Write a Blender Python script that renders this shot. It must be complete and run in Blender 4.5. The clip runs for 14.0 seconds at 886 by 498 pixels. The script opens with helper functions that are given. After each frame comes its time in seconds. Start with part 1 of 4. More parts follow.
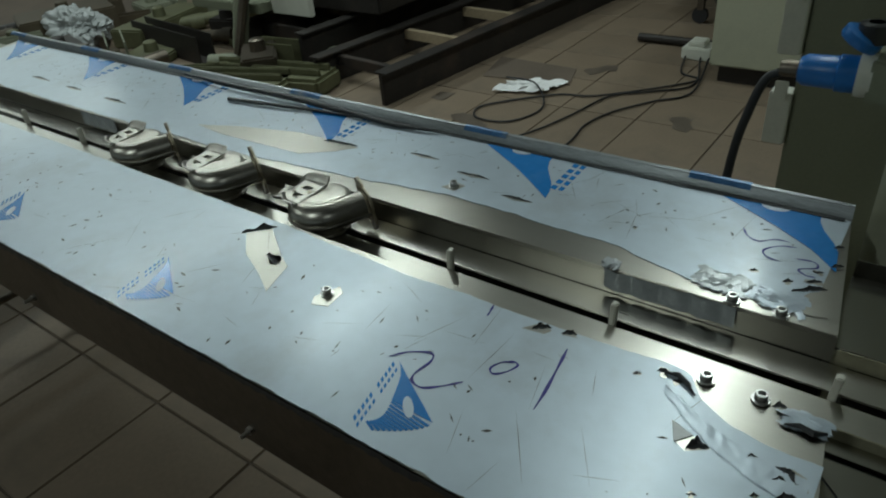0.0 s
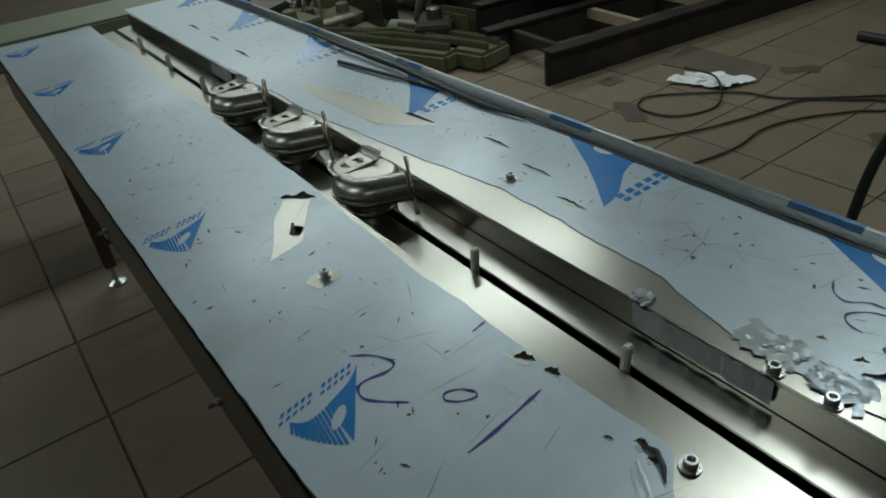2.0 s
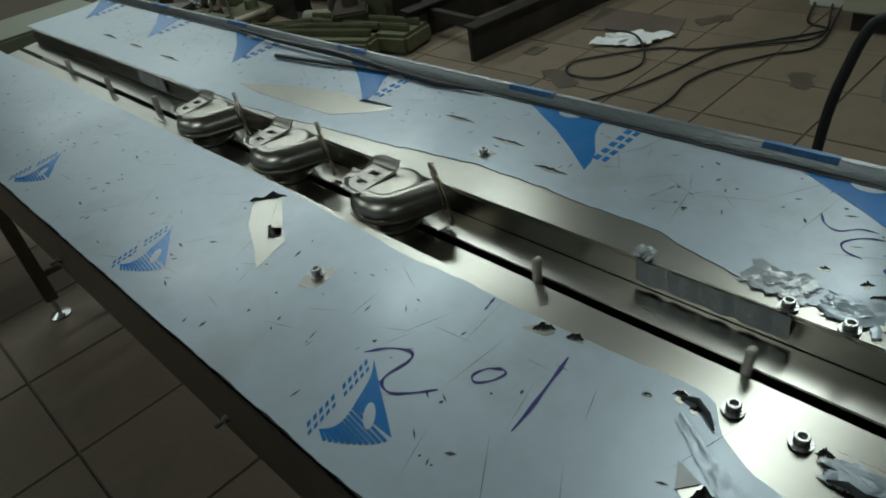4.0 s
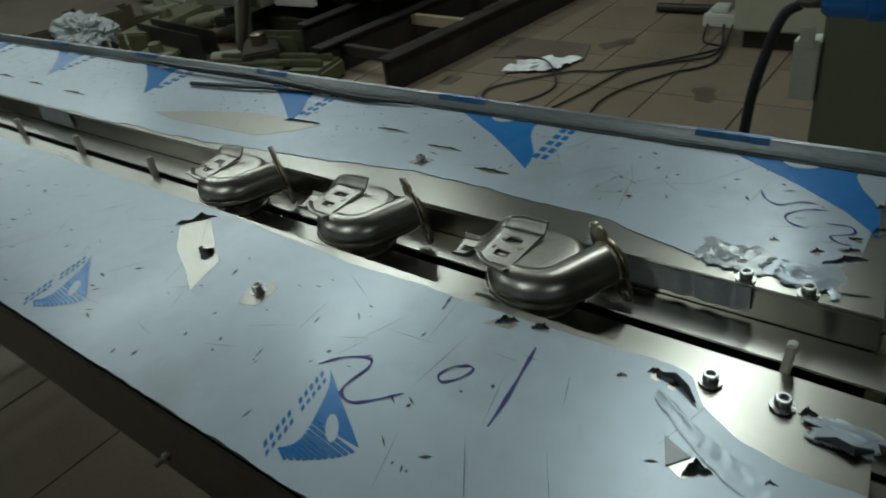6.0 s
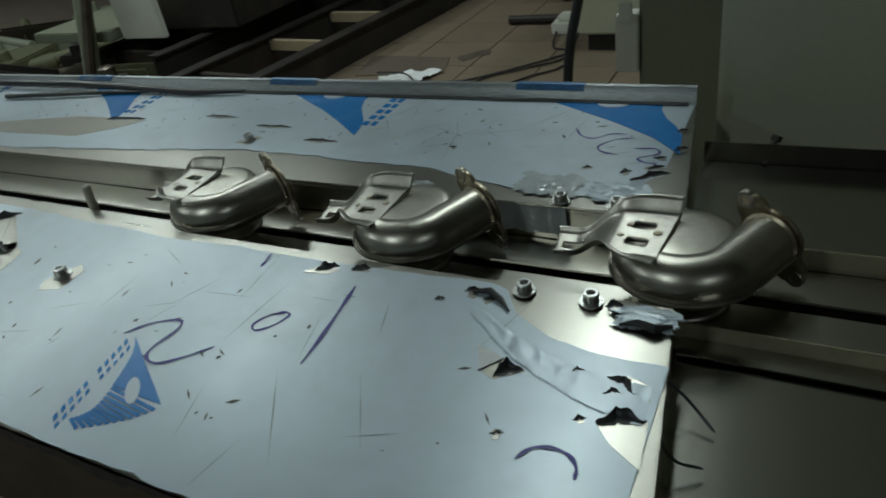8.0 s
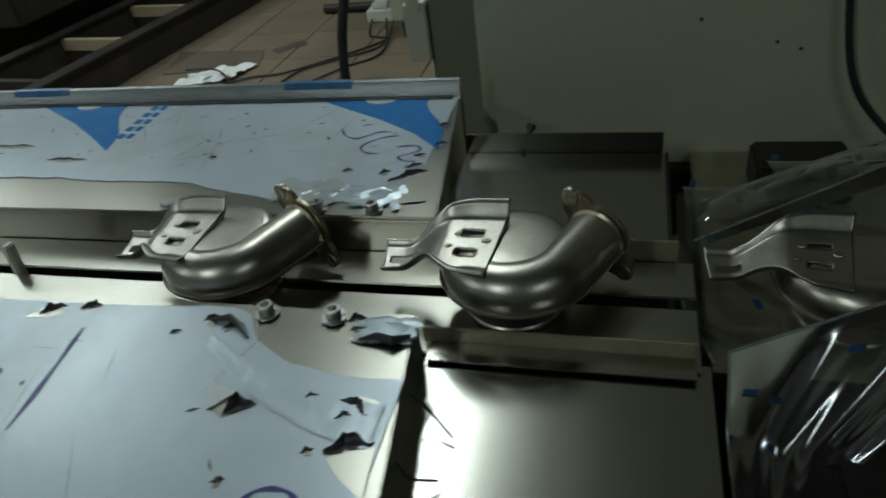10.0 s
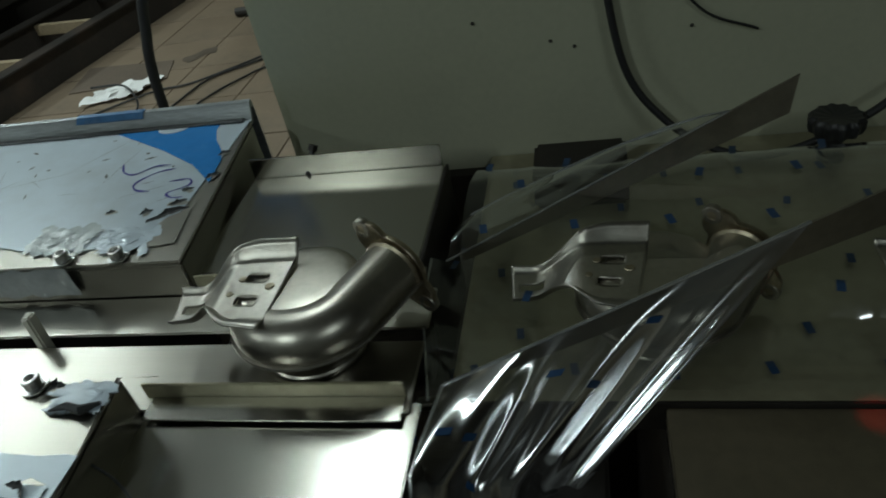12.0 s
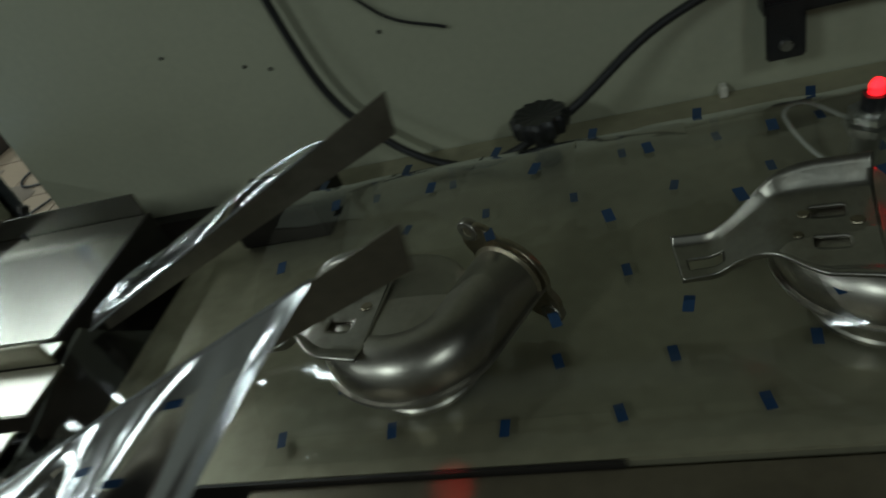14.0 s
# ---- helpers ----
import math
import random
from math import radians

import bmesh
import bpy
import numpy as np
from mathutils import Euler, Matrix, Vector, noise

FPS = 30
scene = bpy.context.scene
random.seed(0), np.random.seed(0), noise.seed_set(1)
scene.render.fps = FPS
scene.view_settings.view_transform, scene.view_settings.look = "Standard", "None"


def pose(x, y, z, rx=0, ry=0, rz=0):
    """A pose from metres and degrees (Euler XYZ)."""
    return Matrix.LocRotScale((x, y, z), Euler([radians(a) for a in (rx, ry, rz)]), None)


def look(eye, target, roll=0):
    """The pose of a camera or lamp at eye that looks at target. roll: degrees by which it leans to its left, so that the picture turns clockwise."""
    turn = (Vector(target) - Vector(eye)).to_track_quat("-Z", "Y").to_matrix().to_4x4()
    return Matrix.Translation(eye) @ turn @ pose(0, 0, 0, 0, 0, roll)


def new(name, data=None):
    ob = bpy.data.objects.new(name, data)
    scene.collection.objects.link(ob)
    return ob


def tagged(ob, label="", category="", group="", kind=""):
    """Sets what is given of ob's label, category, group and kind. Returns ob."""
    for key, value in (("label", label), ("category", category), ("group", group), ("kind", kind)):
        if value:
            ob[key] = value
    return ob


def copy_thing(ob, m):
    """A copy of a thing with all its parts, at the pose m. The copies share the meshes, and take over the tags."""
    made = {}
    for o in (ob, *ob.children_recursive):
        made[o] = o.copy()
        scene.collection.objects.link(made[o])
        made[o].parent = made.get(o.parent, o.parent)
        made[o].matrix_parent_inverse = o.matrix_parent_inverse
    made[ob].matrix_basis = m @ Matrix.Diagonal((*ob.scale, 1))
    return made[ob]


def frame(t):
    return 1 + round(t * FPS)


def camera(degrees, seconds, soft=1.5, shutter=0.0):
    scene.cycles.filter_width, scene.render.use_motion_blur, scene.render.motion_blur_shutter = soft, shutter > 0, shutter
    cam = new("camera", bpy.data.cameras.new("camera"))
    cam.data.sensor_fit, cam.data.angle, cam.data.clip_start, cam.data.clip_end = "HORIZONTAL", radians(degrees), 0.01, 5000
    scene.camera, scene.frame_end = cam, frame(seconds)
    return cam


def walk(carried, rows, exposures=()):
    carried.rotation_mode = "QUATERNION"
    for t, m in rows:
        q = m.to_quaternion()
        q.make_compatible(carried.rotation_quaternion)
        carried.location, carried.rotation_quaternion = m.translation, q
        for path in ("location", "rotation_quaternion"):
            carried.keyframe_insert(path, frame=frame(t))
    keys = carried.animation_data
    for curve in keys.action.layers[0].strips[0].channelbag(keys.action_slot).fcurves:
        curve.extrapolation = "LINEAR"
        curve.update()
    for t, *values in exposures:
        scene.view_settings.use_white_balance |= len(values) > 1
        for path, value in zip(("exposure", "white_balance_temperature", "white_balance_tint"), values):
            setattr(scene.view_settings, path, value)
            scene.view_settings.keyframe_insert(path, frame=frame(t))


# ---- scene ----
cam = camera(65.0, 14.0, soft=1.8, shutter=0.5)
PATH = [
    (0, (0.08, -0.623, 1.365), (-0.98, 0.679, 0.278), -5.7),
    (0.5, (0.075, -0.597, 1.355), (-1.072, 0.595, 0.23), -6.3),
    (1, (0.093, -0.478, 1.336), (-1.26, 0.507, 0.241), -5.4),
    (1.5, (0.145, -0.404, 1.322), (-1.236, 0.527, 0.214), -4.3),
    (2, (0.171, -0.387, 1.307), (-1.235, 0.525, 0.216), -6.5),
    (2.5, (0.144, -0.424, 1.312), (-1.263, 0.479, 0.214), -9.2),
    (3, (0.123, -0.437, 1.307), (-1.183, 0.553, 0.161), -9.5),
    (5.5, (0.089, -0.452, 1.293), (-1.141, 0.663, 0.177), -10.4),
    (6, (0.075, -0.463, 1.249), (-1.059, 0.774, 0.161), -10.0),
    (6.5, (0.07, -0.465, 1.209), (-0.976, 0.85, 0.124), -9.5),
    (7, (0.086, -0.466, 1.179), (-0.881, 0.918, 0.106), -8.5),
    (7.5, (0.121, -0.462, 1.154), (-0.822, 0.955, 0.104), -9.3),
    (10, (0.228, -0.387, 1.137), (-0.287, 1.174, -0.003), -8.6),
    (10.5, (0.271, -0.358, 1.126), (-0.158, 1.226, -0.018), -7.4),
    (11, (0.324, -0.343, 1.123), (-0.095, 1.235, -0.032), -8.9),
    (11.5, (0.369, -0.329, 1.133), (-0.05, 1.228, -0.05), -10.0),
    (12, (0.426, -0.304, 1.126), (-0.012, 1.249, -0.056), -12.3),
    (12.5, (0.457, -0.288, 1.118), (0.026, 1.267, -0.064), -13.3),
    (13, (0.525, -0.267, 1.1), (0.066, 1.283, -0.078), -15.0),
    (13.5, (0.621, -0.239, 1.091), (0.135, 1.288, -0.105), -18.5),
    (14, (0.753, -0.177, 1.049), (0.182, 1.336, -0.128), -21.5),
]
STOPS = [(0, 0.0, 6500, 10), (3, -0.22, 6500, 10), (7.5, -0.12, 6500, 10), (10, 0.15, 6500, 10), (12, 0.42, 6500, 10), (14, 0.75, 6500, 10)]
walk(cam, [(t, look(eye, target, roll)) for t, eye, target, roll in PATH], STOPS)

# ---- world and light ----
world = bpy.data.worlds.new("workshop_air")
scene.world = world
world.use_nodes = True
world.node_tree.nodes["Background"].inputs[0].default_value = (0.55, 0.62, 0.7, 1)
world.node_tree.nodes["Background"].inputs[1].default_value = 0.02
scene.view_settings.exposure = 0.0


def area(name, x, y, z, sx, sy, watts, tint=(0.85, 1.0, 0.96)):
    data = bpy.data.lights.new(name, "AREA")
    data.shape, data.size, data.size_y, data.energy, data.color = "RECTANGLE", sx, sy, watts, tint
    ob = new(name, data)
    ob.matrix_basis = pose(x, y, z)
    return ob


# reflections place the first four; the last three are added south-side fill lights
TUBES = [(-0.64, 2.6, 3.2, 31), (-2.7, 2.0, 1.4, 18), (-4.3, 1.9, 2.6, 36), (-8.3, 2.3, 2.6, 44), (-4.5, -2.2, 1.3, 28), (-1.2, -2.6, 1.3, 18), (2.2, -2.6, 1.3, 10)]
for tx, ty, length, watts in TUBES:
    area("ceiling_tube_light", tx, ty, 2.95, 0.14, length, watts)

lamp = bpy.data.lights.new("sensor_light", "SPOT")
lamp.energy, lamp.color, lamp.spot_size, lamp.spot_blend, lamp.shadow_soft_size = 0.1, (1.0, 0.02, 0.01), radians(17), 1.0, 0.004
new("sensor_light", lamp).matrix_basis = look((0.612, 0.085, 0.80), (0.614, 0.053, 0.69))

# ---- materials ----


def nodes_of(name):
    m = bpy.data.materials.new(name)
    m.use_nodes = True
    return m, m.node_tree.nodes, m.node_tree.links, m.node_tree.nodes["Principled BSDF"]


def surface(name, colour, rough=0.5, metal=0.0, var=0.25, scale=6.0, fine=90.0, bump=0.15, stretch=(1, 1, 1), rough_var=0.12,
            dirt=None, dirt_amount=0.0, dirt_scale=2.0, coat=0.0, island=0.0):
    """Principled surface with variation at two scales, a fine relief and an optional dirt layer with its own shape."""
    m, n, l, p = nodes_of(name)
    tc = n.new("ShaderNodeTexCoord")
    mp = n.new("ShaderNodeMapping")
    mp.inputs["Scale"].default_value = stretch
    l.new(tc.outputs["Object"], mp.inputs["Vector"])
    big, small = n.new("ShaderNodeTexNoise"), n.new("ShaderNodeTexNoise")
    big.inputs["Scale"].default_value, big.inputs["Detail"].default_value = scale, 5
    small.inputs["Scale"].default_value, small.inputs["Detail"].default_value = fine, 6
    l.new(mp.outputs[0], big.inputs["Vector"])
    l.new(mp.outputs[0], small.inputs["Vector"])
    ramp = n.new("ShaderNodeValToRGB")
    ramp.color_ramp.elements[0].position, ramp.color_ramp.elements[1].position = 0.3, 0.72
    ramp.color_ramp.elements[0].color = (*[c * (1 - var) for c in colour], 1)
    ramp.color_ramp.elements[1].color = (*[min(1, c * (1 + var * 0.6)) for c in colour], 1)
    mix = n.new("ShaderNodeMath")
    mix.operation = "MULTIPLY_ADD"
    mix.inputs[1].default_value = 0.4
    l.new(small.outputs["Fac"], mix.inputs[0])
    half = n.new("ShaderNodeMath")
    half.operation = "MULTIPLY"
    half.inputs[1].default_value = 0.6
    l.new(big.outputs["Fac"], half.inputs[0])
    l.new(half.outputs[0], mix.inputs[2])
    l.new(mix.outputs[0], ramp.inputs[0])
    out = ramp.outputs[0]
    if island:
        info = n.new("ShaderNodeObjectInfo")
        hsv = n.new("ShaderNodeHueSaturation")
        mr = n.new("ShaderNodeMapRange")
        mr.inputs["To Min"].default_value, mr.inputs["To Max"].default_value = 1 - island, 1 + island
        l.new(info.outputs["Random"], mr.inputs["Value"])
        l.new(mr.outputs[0], hsv.inputs["Value"])
        l.new(out, hsv.inputs["Color"])
        out = hsv.outputs[0]
    if dirt:
        dn = n.new("ShaderNodeTexNoise")
        dn.inputs["Scale"].default_value, dn.inputs["Detail"].default_value, dn.inputs["Roughness"].default_value = dirt_scale, 8, 0.65
        l.new(tc.outputs["Object"], dn.inputs["Vector"])
        dr = n.new("ShaderNodeMapRange")
        dr.inputs["From Min"].default_value, dr.inputs["From Max"].default_value = 0.52, 0.72
        dr.inputs["To Max"].default_value = dirt_amount
        l.new(dn.outputs["Fac"], dr.inputs["Value"])
        mx = n.new("ShaderNodeMix")
        mx.data_type = "RGBA"
        l.new(dr.outputs[0], mx.inputs[0])
        l.new(out, mx.inputs[6])
        mx.inputs[7].default_value = (*dirt, 1)
        out = mx.outputs[2]
    l.new(out, p.inputs["Base Color"])
    rr = n.new("ShaderNodeMapRange")
    rr.inputs["To Min"].default_value, rr.inputs["To Max"].default_value = max(0.02, rough - rough_var), min(1, rough + rough_var)
    l.new(big.outputs["Fac"], rr.inputs["Value"])
    l.new(rr.outputs[0], p.inputs["Roughness"])
    p.inputs["Metallic"].default_value = metal
    p.inputs["Coat Weight"].default_value = coat
    p.inputs["Coat Roughness"].default_value = 0.12
    if bump:
        b = n.new("ShaderNodeBump")
        b.inputs["Strength"].default_value, b.inputs["Distance"].default_value = bump, 0.002
        l.new(small.outputs["Fac"], b.inputs["Height"])
        l.new(b.outputs[0], p.inputs["Normal"])
    return m


STEEL = surface("brushed_stainless", (0.4, 0.385, 0.345), 0.28, 1.0, 0.04, 4, 30, 0.0, (1, 14, 1), 0.015, (0.22, 0.2, 0.17), 0.12, 5)
STEEL_PLATE = surface("brushed_plate", (0.4, 0.39, 0.355), 0.2, 1.0, 0.04, 4, 30, 0.0, (14, 1, 1), 0.015, (0.25, 0.23, 0.2), 0.1, 4)
# grimy steel; on the skirt its dark base stands for reflected dark floor
STEEL_DARK = surface("grimy_darkened_steel", (0.2, 0.17, 0.14), 0.42, 1.0, 0.3, 5, 70, 0.1, (1, 1, 1), 0.1, (0.05, 0.04, 0.03), 0.6, 4)
STEEL_BED = surface("worn_bed_steel", (0.38, 0.355, 0.25), 0.36, 0.35, 0.25, 6, 80, 0.1, (1, 1, 1), 0.1, (0.2, 0.17, 0.12), 0.5, 7)
STEEL_PART = surface("pressed_stainless", (0.48, 0.455, 0.405), 0.33, 1.0, 0.16, 14, 160, 0.05, (1, 1, 1), 0.07, (0.22, 0.19, 0.15), 0.4, 30)
STEEL_WORN = surface("pickled_bracket_steel", (0.45, 0.43, 0.39), 0.35, 1.0, 0.2, 20, 220, 0.08, (1, 1, 1), 0.08, (0.25, 0.2, 0.15), 0.45, 35)
WELD = surface("heat_tinted_weld", (0.46, 0.4, 0.3), 0.35, 1.0, 0.35, 60, 300, 0.2)
SIDE_STEEL = surface("brown_worn_table", (0.2, 0.17, 0.12), 0.4, 0.5, 0.25, 6, 80, 0.08, (1, 1, 1), 0.1, (0.08, 0.065, 0.045), 0.5, 7)
BOLT_STEEL = surface("zinc_bolt", (0.55, 0.55, 0.54), 0.3, 1.0, 0.2, 60, 300, 0.05)
# real black steel parts; also the painted shade in gaps and holes
BLACK_STEEL = surface("mill_scale_and_gap_shade", (0.035, 0.03, 0.027), 0.55, 0.3, 0.4, 3, 60, 0.2, (1, 1, 1), 0.12, (0.09, 0.06, 0.045), 0.6, 3)
BLACK_PLASTIC = surface("black_plastic", (0.02, 0.02, 0.022), 0.38, 0, 0.3, 30, 200, 0.06)
RUBBER = surface("black_cable_rubber", (0.018, 0.018, 0.02), 0.55, 0, 0.3, 40, 200, 0.05)
FILM = surface("blue_white_protective_film", (0.53, 0.61, 0.69), 0.33, 0.24, 0.09, 2.5, 40, 0.015, (1, 1, 1), 0.13, (0.38, 0.41, 0.43), 0.55, 5.5, 0.1)
FILM_GREY = surface("loose_grey_film", (0.42, 0.45, 0.47), 0.35, 0.15, 0.25, 30, 160, 0.4, (1, 1, 1), 0.12)
RIM = surface("smeared_rim_film", (0.28, 0.3, 0.31), 0.33, 0.4, 0.4, 7, 60, 0.3, (1, 6, 6), 0.1)
# white that stands for the highlight on a lifted film flap
FILM_WHITE = surface("film_highlight_white", (0.75, 0.77, 0.78), 0.35, 0, 0.15, 30, 160, 0.2)
FILM_CLEAR = surface("milky_loose_film", (0.55, 0.6, 0.62), 0.22, 0.1, 0.15, 30, 160, 0.15, (1, 1, 1), 0.1)
# pale half-metal for tubes that give clear film edges their glint
FILM_EDGE = surface("film_edge_glint", (0.5, 0.52, 0.52), 0.2, 0.7, 0.3, 40, 200, 0.05)
# near-black film edges and rolls; also the shade in the rim crease
FILM_BACK = surface("dark_film_and_crease_shade", (0.03, 0.032, 0.035), 0.4, 0, 0.3, 40, 200, 0.3)
BLUE = surface("blue_print", (0.025, 0.23, 0.62), 0.25, 0.1, 0.12, 8, 60, 0.04, (1, 1, 1), 0.06, (0.1, 0.3, 0.6), 0.3, 20, 0.25)
BLUE_WORN = surface("rubbed_blue_print", (0.05, 0.15, 0.32), 0.35, 0.15, 0.4, 25, 90, 0.1, (1, 1, 1), 0.1, (0.25, 0.28, 0.3), 0.7, 18)
INK = surface("violet_marker_ink", (0.03, 0.022, 0.26), 0.4, 0, 0.35, 60, 200, 0.0)
GRIME = surface("dark_scuff", (0.06, 0.055, 0.05), 0.5, 0, 0.4, 80, 300, 0.0)
TILE = surface("brown_floor_tile", (0.2, 0.15, 0.105), 0.6, 0, 0.22, 3, 70, 0.12, (1, 1, 1), 0.12, (0.085, 0.07, 0.055), 0.6, 2.2, 0.0, 0.1)
GROUT = surface("dirty_grout", (0.125, 0.095, 0.072), 0.8, 0, 0.35, 4, 90, 0.3)
CREAM = surface("cream_cabinet_paint", (0.45, 0.455, 0.345), 0.45, 0, 0.1, 2, 120, 0.1, (1, 1, 1), 0.08, (0.3, 0.29, 0.24), 0.35, 2.4)
CREAM_LIGHT = surface("pale_moulding", (0.62, 0.62, 0.55), 0.45, 0, 0.12, 10, 120, 0.05)
OLIVE = surface("olive_painted_panel", (0.2, 0.21, 0.15), 0.5, 0, 0.15, 3, 120, 0.1)
WALL = surface("grey_wall_paint", (0.2, 0.2, 0.18), 0.7, 0, 0.2, 1.2, 60, 0.15)
PLUG_BLUE = surface("blue_plug_plastic", (0.018, 0.15, 0.45), 0.32, 0, 0.15, 20, 150, 0.05)
WHITE_PLASTIC = surface("white_nylon", (0.7, 0.68, 0.6), 0.45, 0, 0.12, 40, 200, 0.05)
PAPER = surface("crumpled_paper", (0.8, 0.8, 0.8), 0.7, 0, 0.12, 20, 120, 0.3)
GREEN_SCRAP = surface("dull_green_casting", (0.13, 0.13, 0.07), 0.6, 0.2, 0.35, 8, 80, 0.3)
BROWN_SCRAP = surface("oily_brown_scrap", (0.09, 0.07, 0.045), 0.6, 0.3, 0.4, 8, 80, 0.3)
WOOD = surface("raw_timber", (0.38, 0.3, 0.2), 0.65, 0, 0.25, 8, 90, 0.2, (1, 8, 8))
BAG = surface("white_plastic_bag", (0.42, 0.44, 0.44), 0.4, 0, 0.2, 12, 80, 0.4)

BLADE = surface("dull_blade_steel", (0.24, 0.22, 0.18), 0.42, 0.85, 0.25, 12, 120, 0.08, (1, 1, 1), 0.08, (0.12, 0.1, 0.08), 0.5, 14)
STAIN = surface("dried_oil", (0.12, 0.096, 0.075), 0.45, 0, 0.35, 9, 80, 0.05)
DASH = surface("dark_blue_print", (0.012, 0.05, 0.13), 0.35, 0, 0.15, 30, 100, 0.0)


def clear_film(name, gloss, rough, bump):
    m, n, l, p = nodes_of(name)
    n.remove(p)
    tr, gl, mx, fr = n.new("ShaderNodeBsdfTransparent"), n.new("ShaderNodeBsdfGlossy"), n.new("ShaderNodeMixShader"), n.new("ShaderNodeFresnel")
    tr.inputs[0].default_value = (0.965, 0.97, 0.96, 1)
    gl.inputs["Color"].default_value, gl.inputs["Roughness"].default_value = (0.95, 0.97, 1, 1), rough
    fr.inputs[0].default_value = 1.5
    mul = n.new("ShaderNodeMath")
    mul.operation, mul.use_clamp = "MULTIPLY", True
    mul.inputs[1].default_value = gloss
    if gloss < 2:
        lw, pw, ma = n.new("ShaderNodeLayerWeight"), n.new("ShaderNodeMath"), n.new("ShaderNodeMath")
        lw.inputs["Blend"].default_value = 0.5
        pw.operation, pw.inputs[1].default_value = "POWER", 5
        ma.operation, ma.inputs[1].default_value, ma.inputs[2].default_value = "MULTIPLY_ADD", 0.9, 0.045
        l.new(lw.outputs["Facing"], pw.inputs[0])
        l.new(pw.outputs[0], ma.inputs[0])
        l.new(ma.outputs[0], mul.inputs[0])
    else:
        l.new(fr.outputs[0], mul.inputs[0])
    tc, mp, no, bu = n.new("ShaderNodeTexCoord"), n.new("ShaderNodeMapping"), n.new("ShaderNodeTexNoise"), n.new("ShaderNodeBump")
    mp.inputs["Scale"].default_value = (9, 9, 9)
    no.inputs["Scale"].default_value, no.inputs["Detail"].default_value = 1.0, 3
    bu.inputs["Strength"].default_value, bu.inputs["Distance"].default_value = bump, 0.02
    l.new(tc.outputs["Object"], mp.inputs[0])
    l.new(mp.outputs[0], no.inputs["Vector"])
    l.new(no.outputs["Fac"], bu.inputs["Height"])
    l.new(bu.outputs[0], gl.inputs["Normal"])
    l.new(mul.outputs[0], mx.inputs[0])
    l.new(tr.outputs[0], mx.inputs[1])
    l.new(gl.outputs[0], mx.inputs[2])
    l.new(mx.outputs[0], n["Material Output"].inputs[0])
    return m


CLEAR = clear_film("clear_wrapping_film", 1.9, 0.07, 0.3)
CLEAR_FOLD = clear_film("folded_clear_film", 11.0, 0.17, 0.05)
CLEAR_LOOSE = clear_film("loose_clear_film", 4.0, 0.1, 0.08)


def glow(name, colour, strength):
    m, n, l, p = nodes_of(name)
    p.inputs["Base Color"].default_value = (*colour, 1)
    p.inputs["Emission Color"].default_value, p.inputs["Emission Strength"].default_value = (*colour, 1), strength
    return m


RED_LED = glow("red_led", (1.0, 0.01, 0.015), 3)

# ---- mesh helpers ----


def link(name, bm, material, smooth=False):
    me = bpy.data.meshes.new(name)
    bm.normal_update()
    bm.to_mesh(me)
    bm.free()
    me.materials.append(material)
    if smooth:
        me.shade_smooth()
        me.set_sharp_from_angle(angle=radians(38))
    return new(name, me)


def part(name, bm, material, parent, label="", smooth=False):
    ob = link(name, bm, material, smooth)
    ob.parent = parent
    if label:
        tagged(ob, label)
    return ob


def thing(name, label, category, m=None, group="", kind=""):
    ob = new(name)
    ob.empty_display_size = 0.05
    if m is not None:
        ob.matrix_basis = m
    return tagged(ob, label, category, group, kind)


def box(x0, x1, y0, y1, z0, z1, bevel=0.0, bm=None):
    bm = bm or bmesh.new()
    b2 = bmesh.new()
    bmesh.ops.create_cube(b2, size=1)
    for v in b2.verts:
        v.co = Vector((x0 + (v.co.x + 0.5) * (x1 - x0), y0 + (v.co.y + 0.5) * (y1 - y0), z0 + (v.co.z + 0.5) * (z1 - z0)))
    if bevel:
        bmesh.ops.bevel(b2, geom=b2.edges[:], offset=bevel, segments=2, affect="EDGES")
    return add(bm, b2)


def add(bm, other, m=None):
    """Joins another bmesh into bm."""
    if m is not None:
        other.transform(m)
    me = bpy.data.meshes.new("tmp")
    other.to_mesh(me)
    other.free()
    bm.from_mesh(me)
    bpy.data.meshes.remove(me)
    return bm


def cyl(r0, r1, h, seg=20, cap=True, bevel=0.0):
    """A cylinder or cone on z = 0."""
    bm = bmesh.new()
    bmesh.ops.create_cone(bm, cap_ends=cap, segments=seg, radius1=r0, radius2=r1, depth=h)
    bmesh.ops.translate(bm, verts=bm.verts, vec=(0, 0, h / 2))
    if bevel:
        rims = [e for e in bm.edges if len(e.link_faces) == 2 and abs(e.verts[0].co.z - e.verts[1].co.z) < 1e-6]
        bmesh.ops.bevel(bm, geom=rims, offset=bevel, segments=2, affect="EDGES")
    return bm


def lathe(profile, seg=28):
    """Turns (radius, height) pairs about z."""
    bm = bmesh.new()
    rings = [[bm.verts.new((r * math.cos(a), r * math.sin(a), z)) for a in np.linspace(0, 2 * math.pi, seg, endpoint=False)] for r, z in profile]
    for a, b in zip(rings, rings[1:]):
        for i in range(seg):
            bm.faces.new((a[i], a[(i + 1) % seg], b[(i + 1) % seg], b[i]))
    return bm


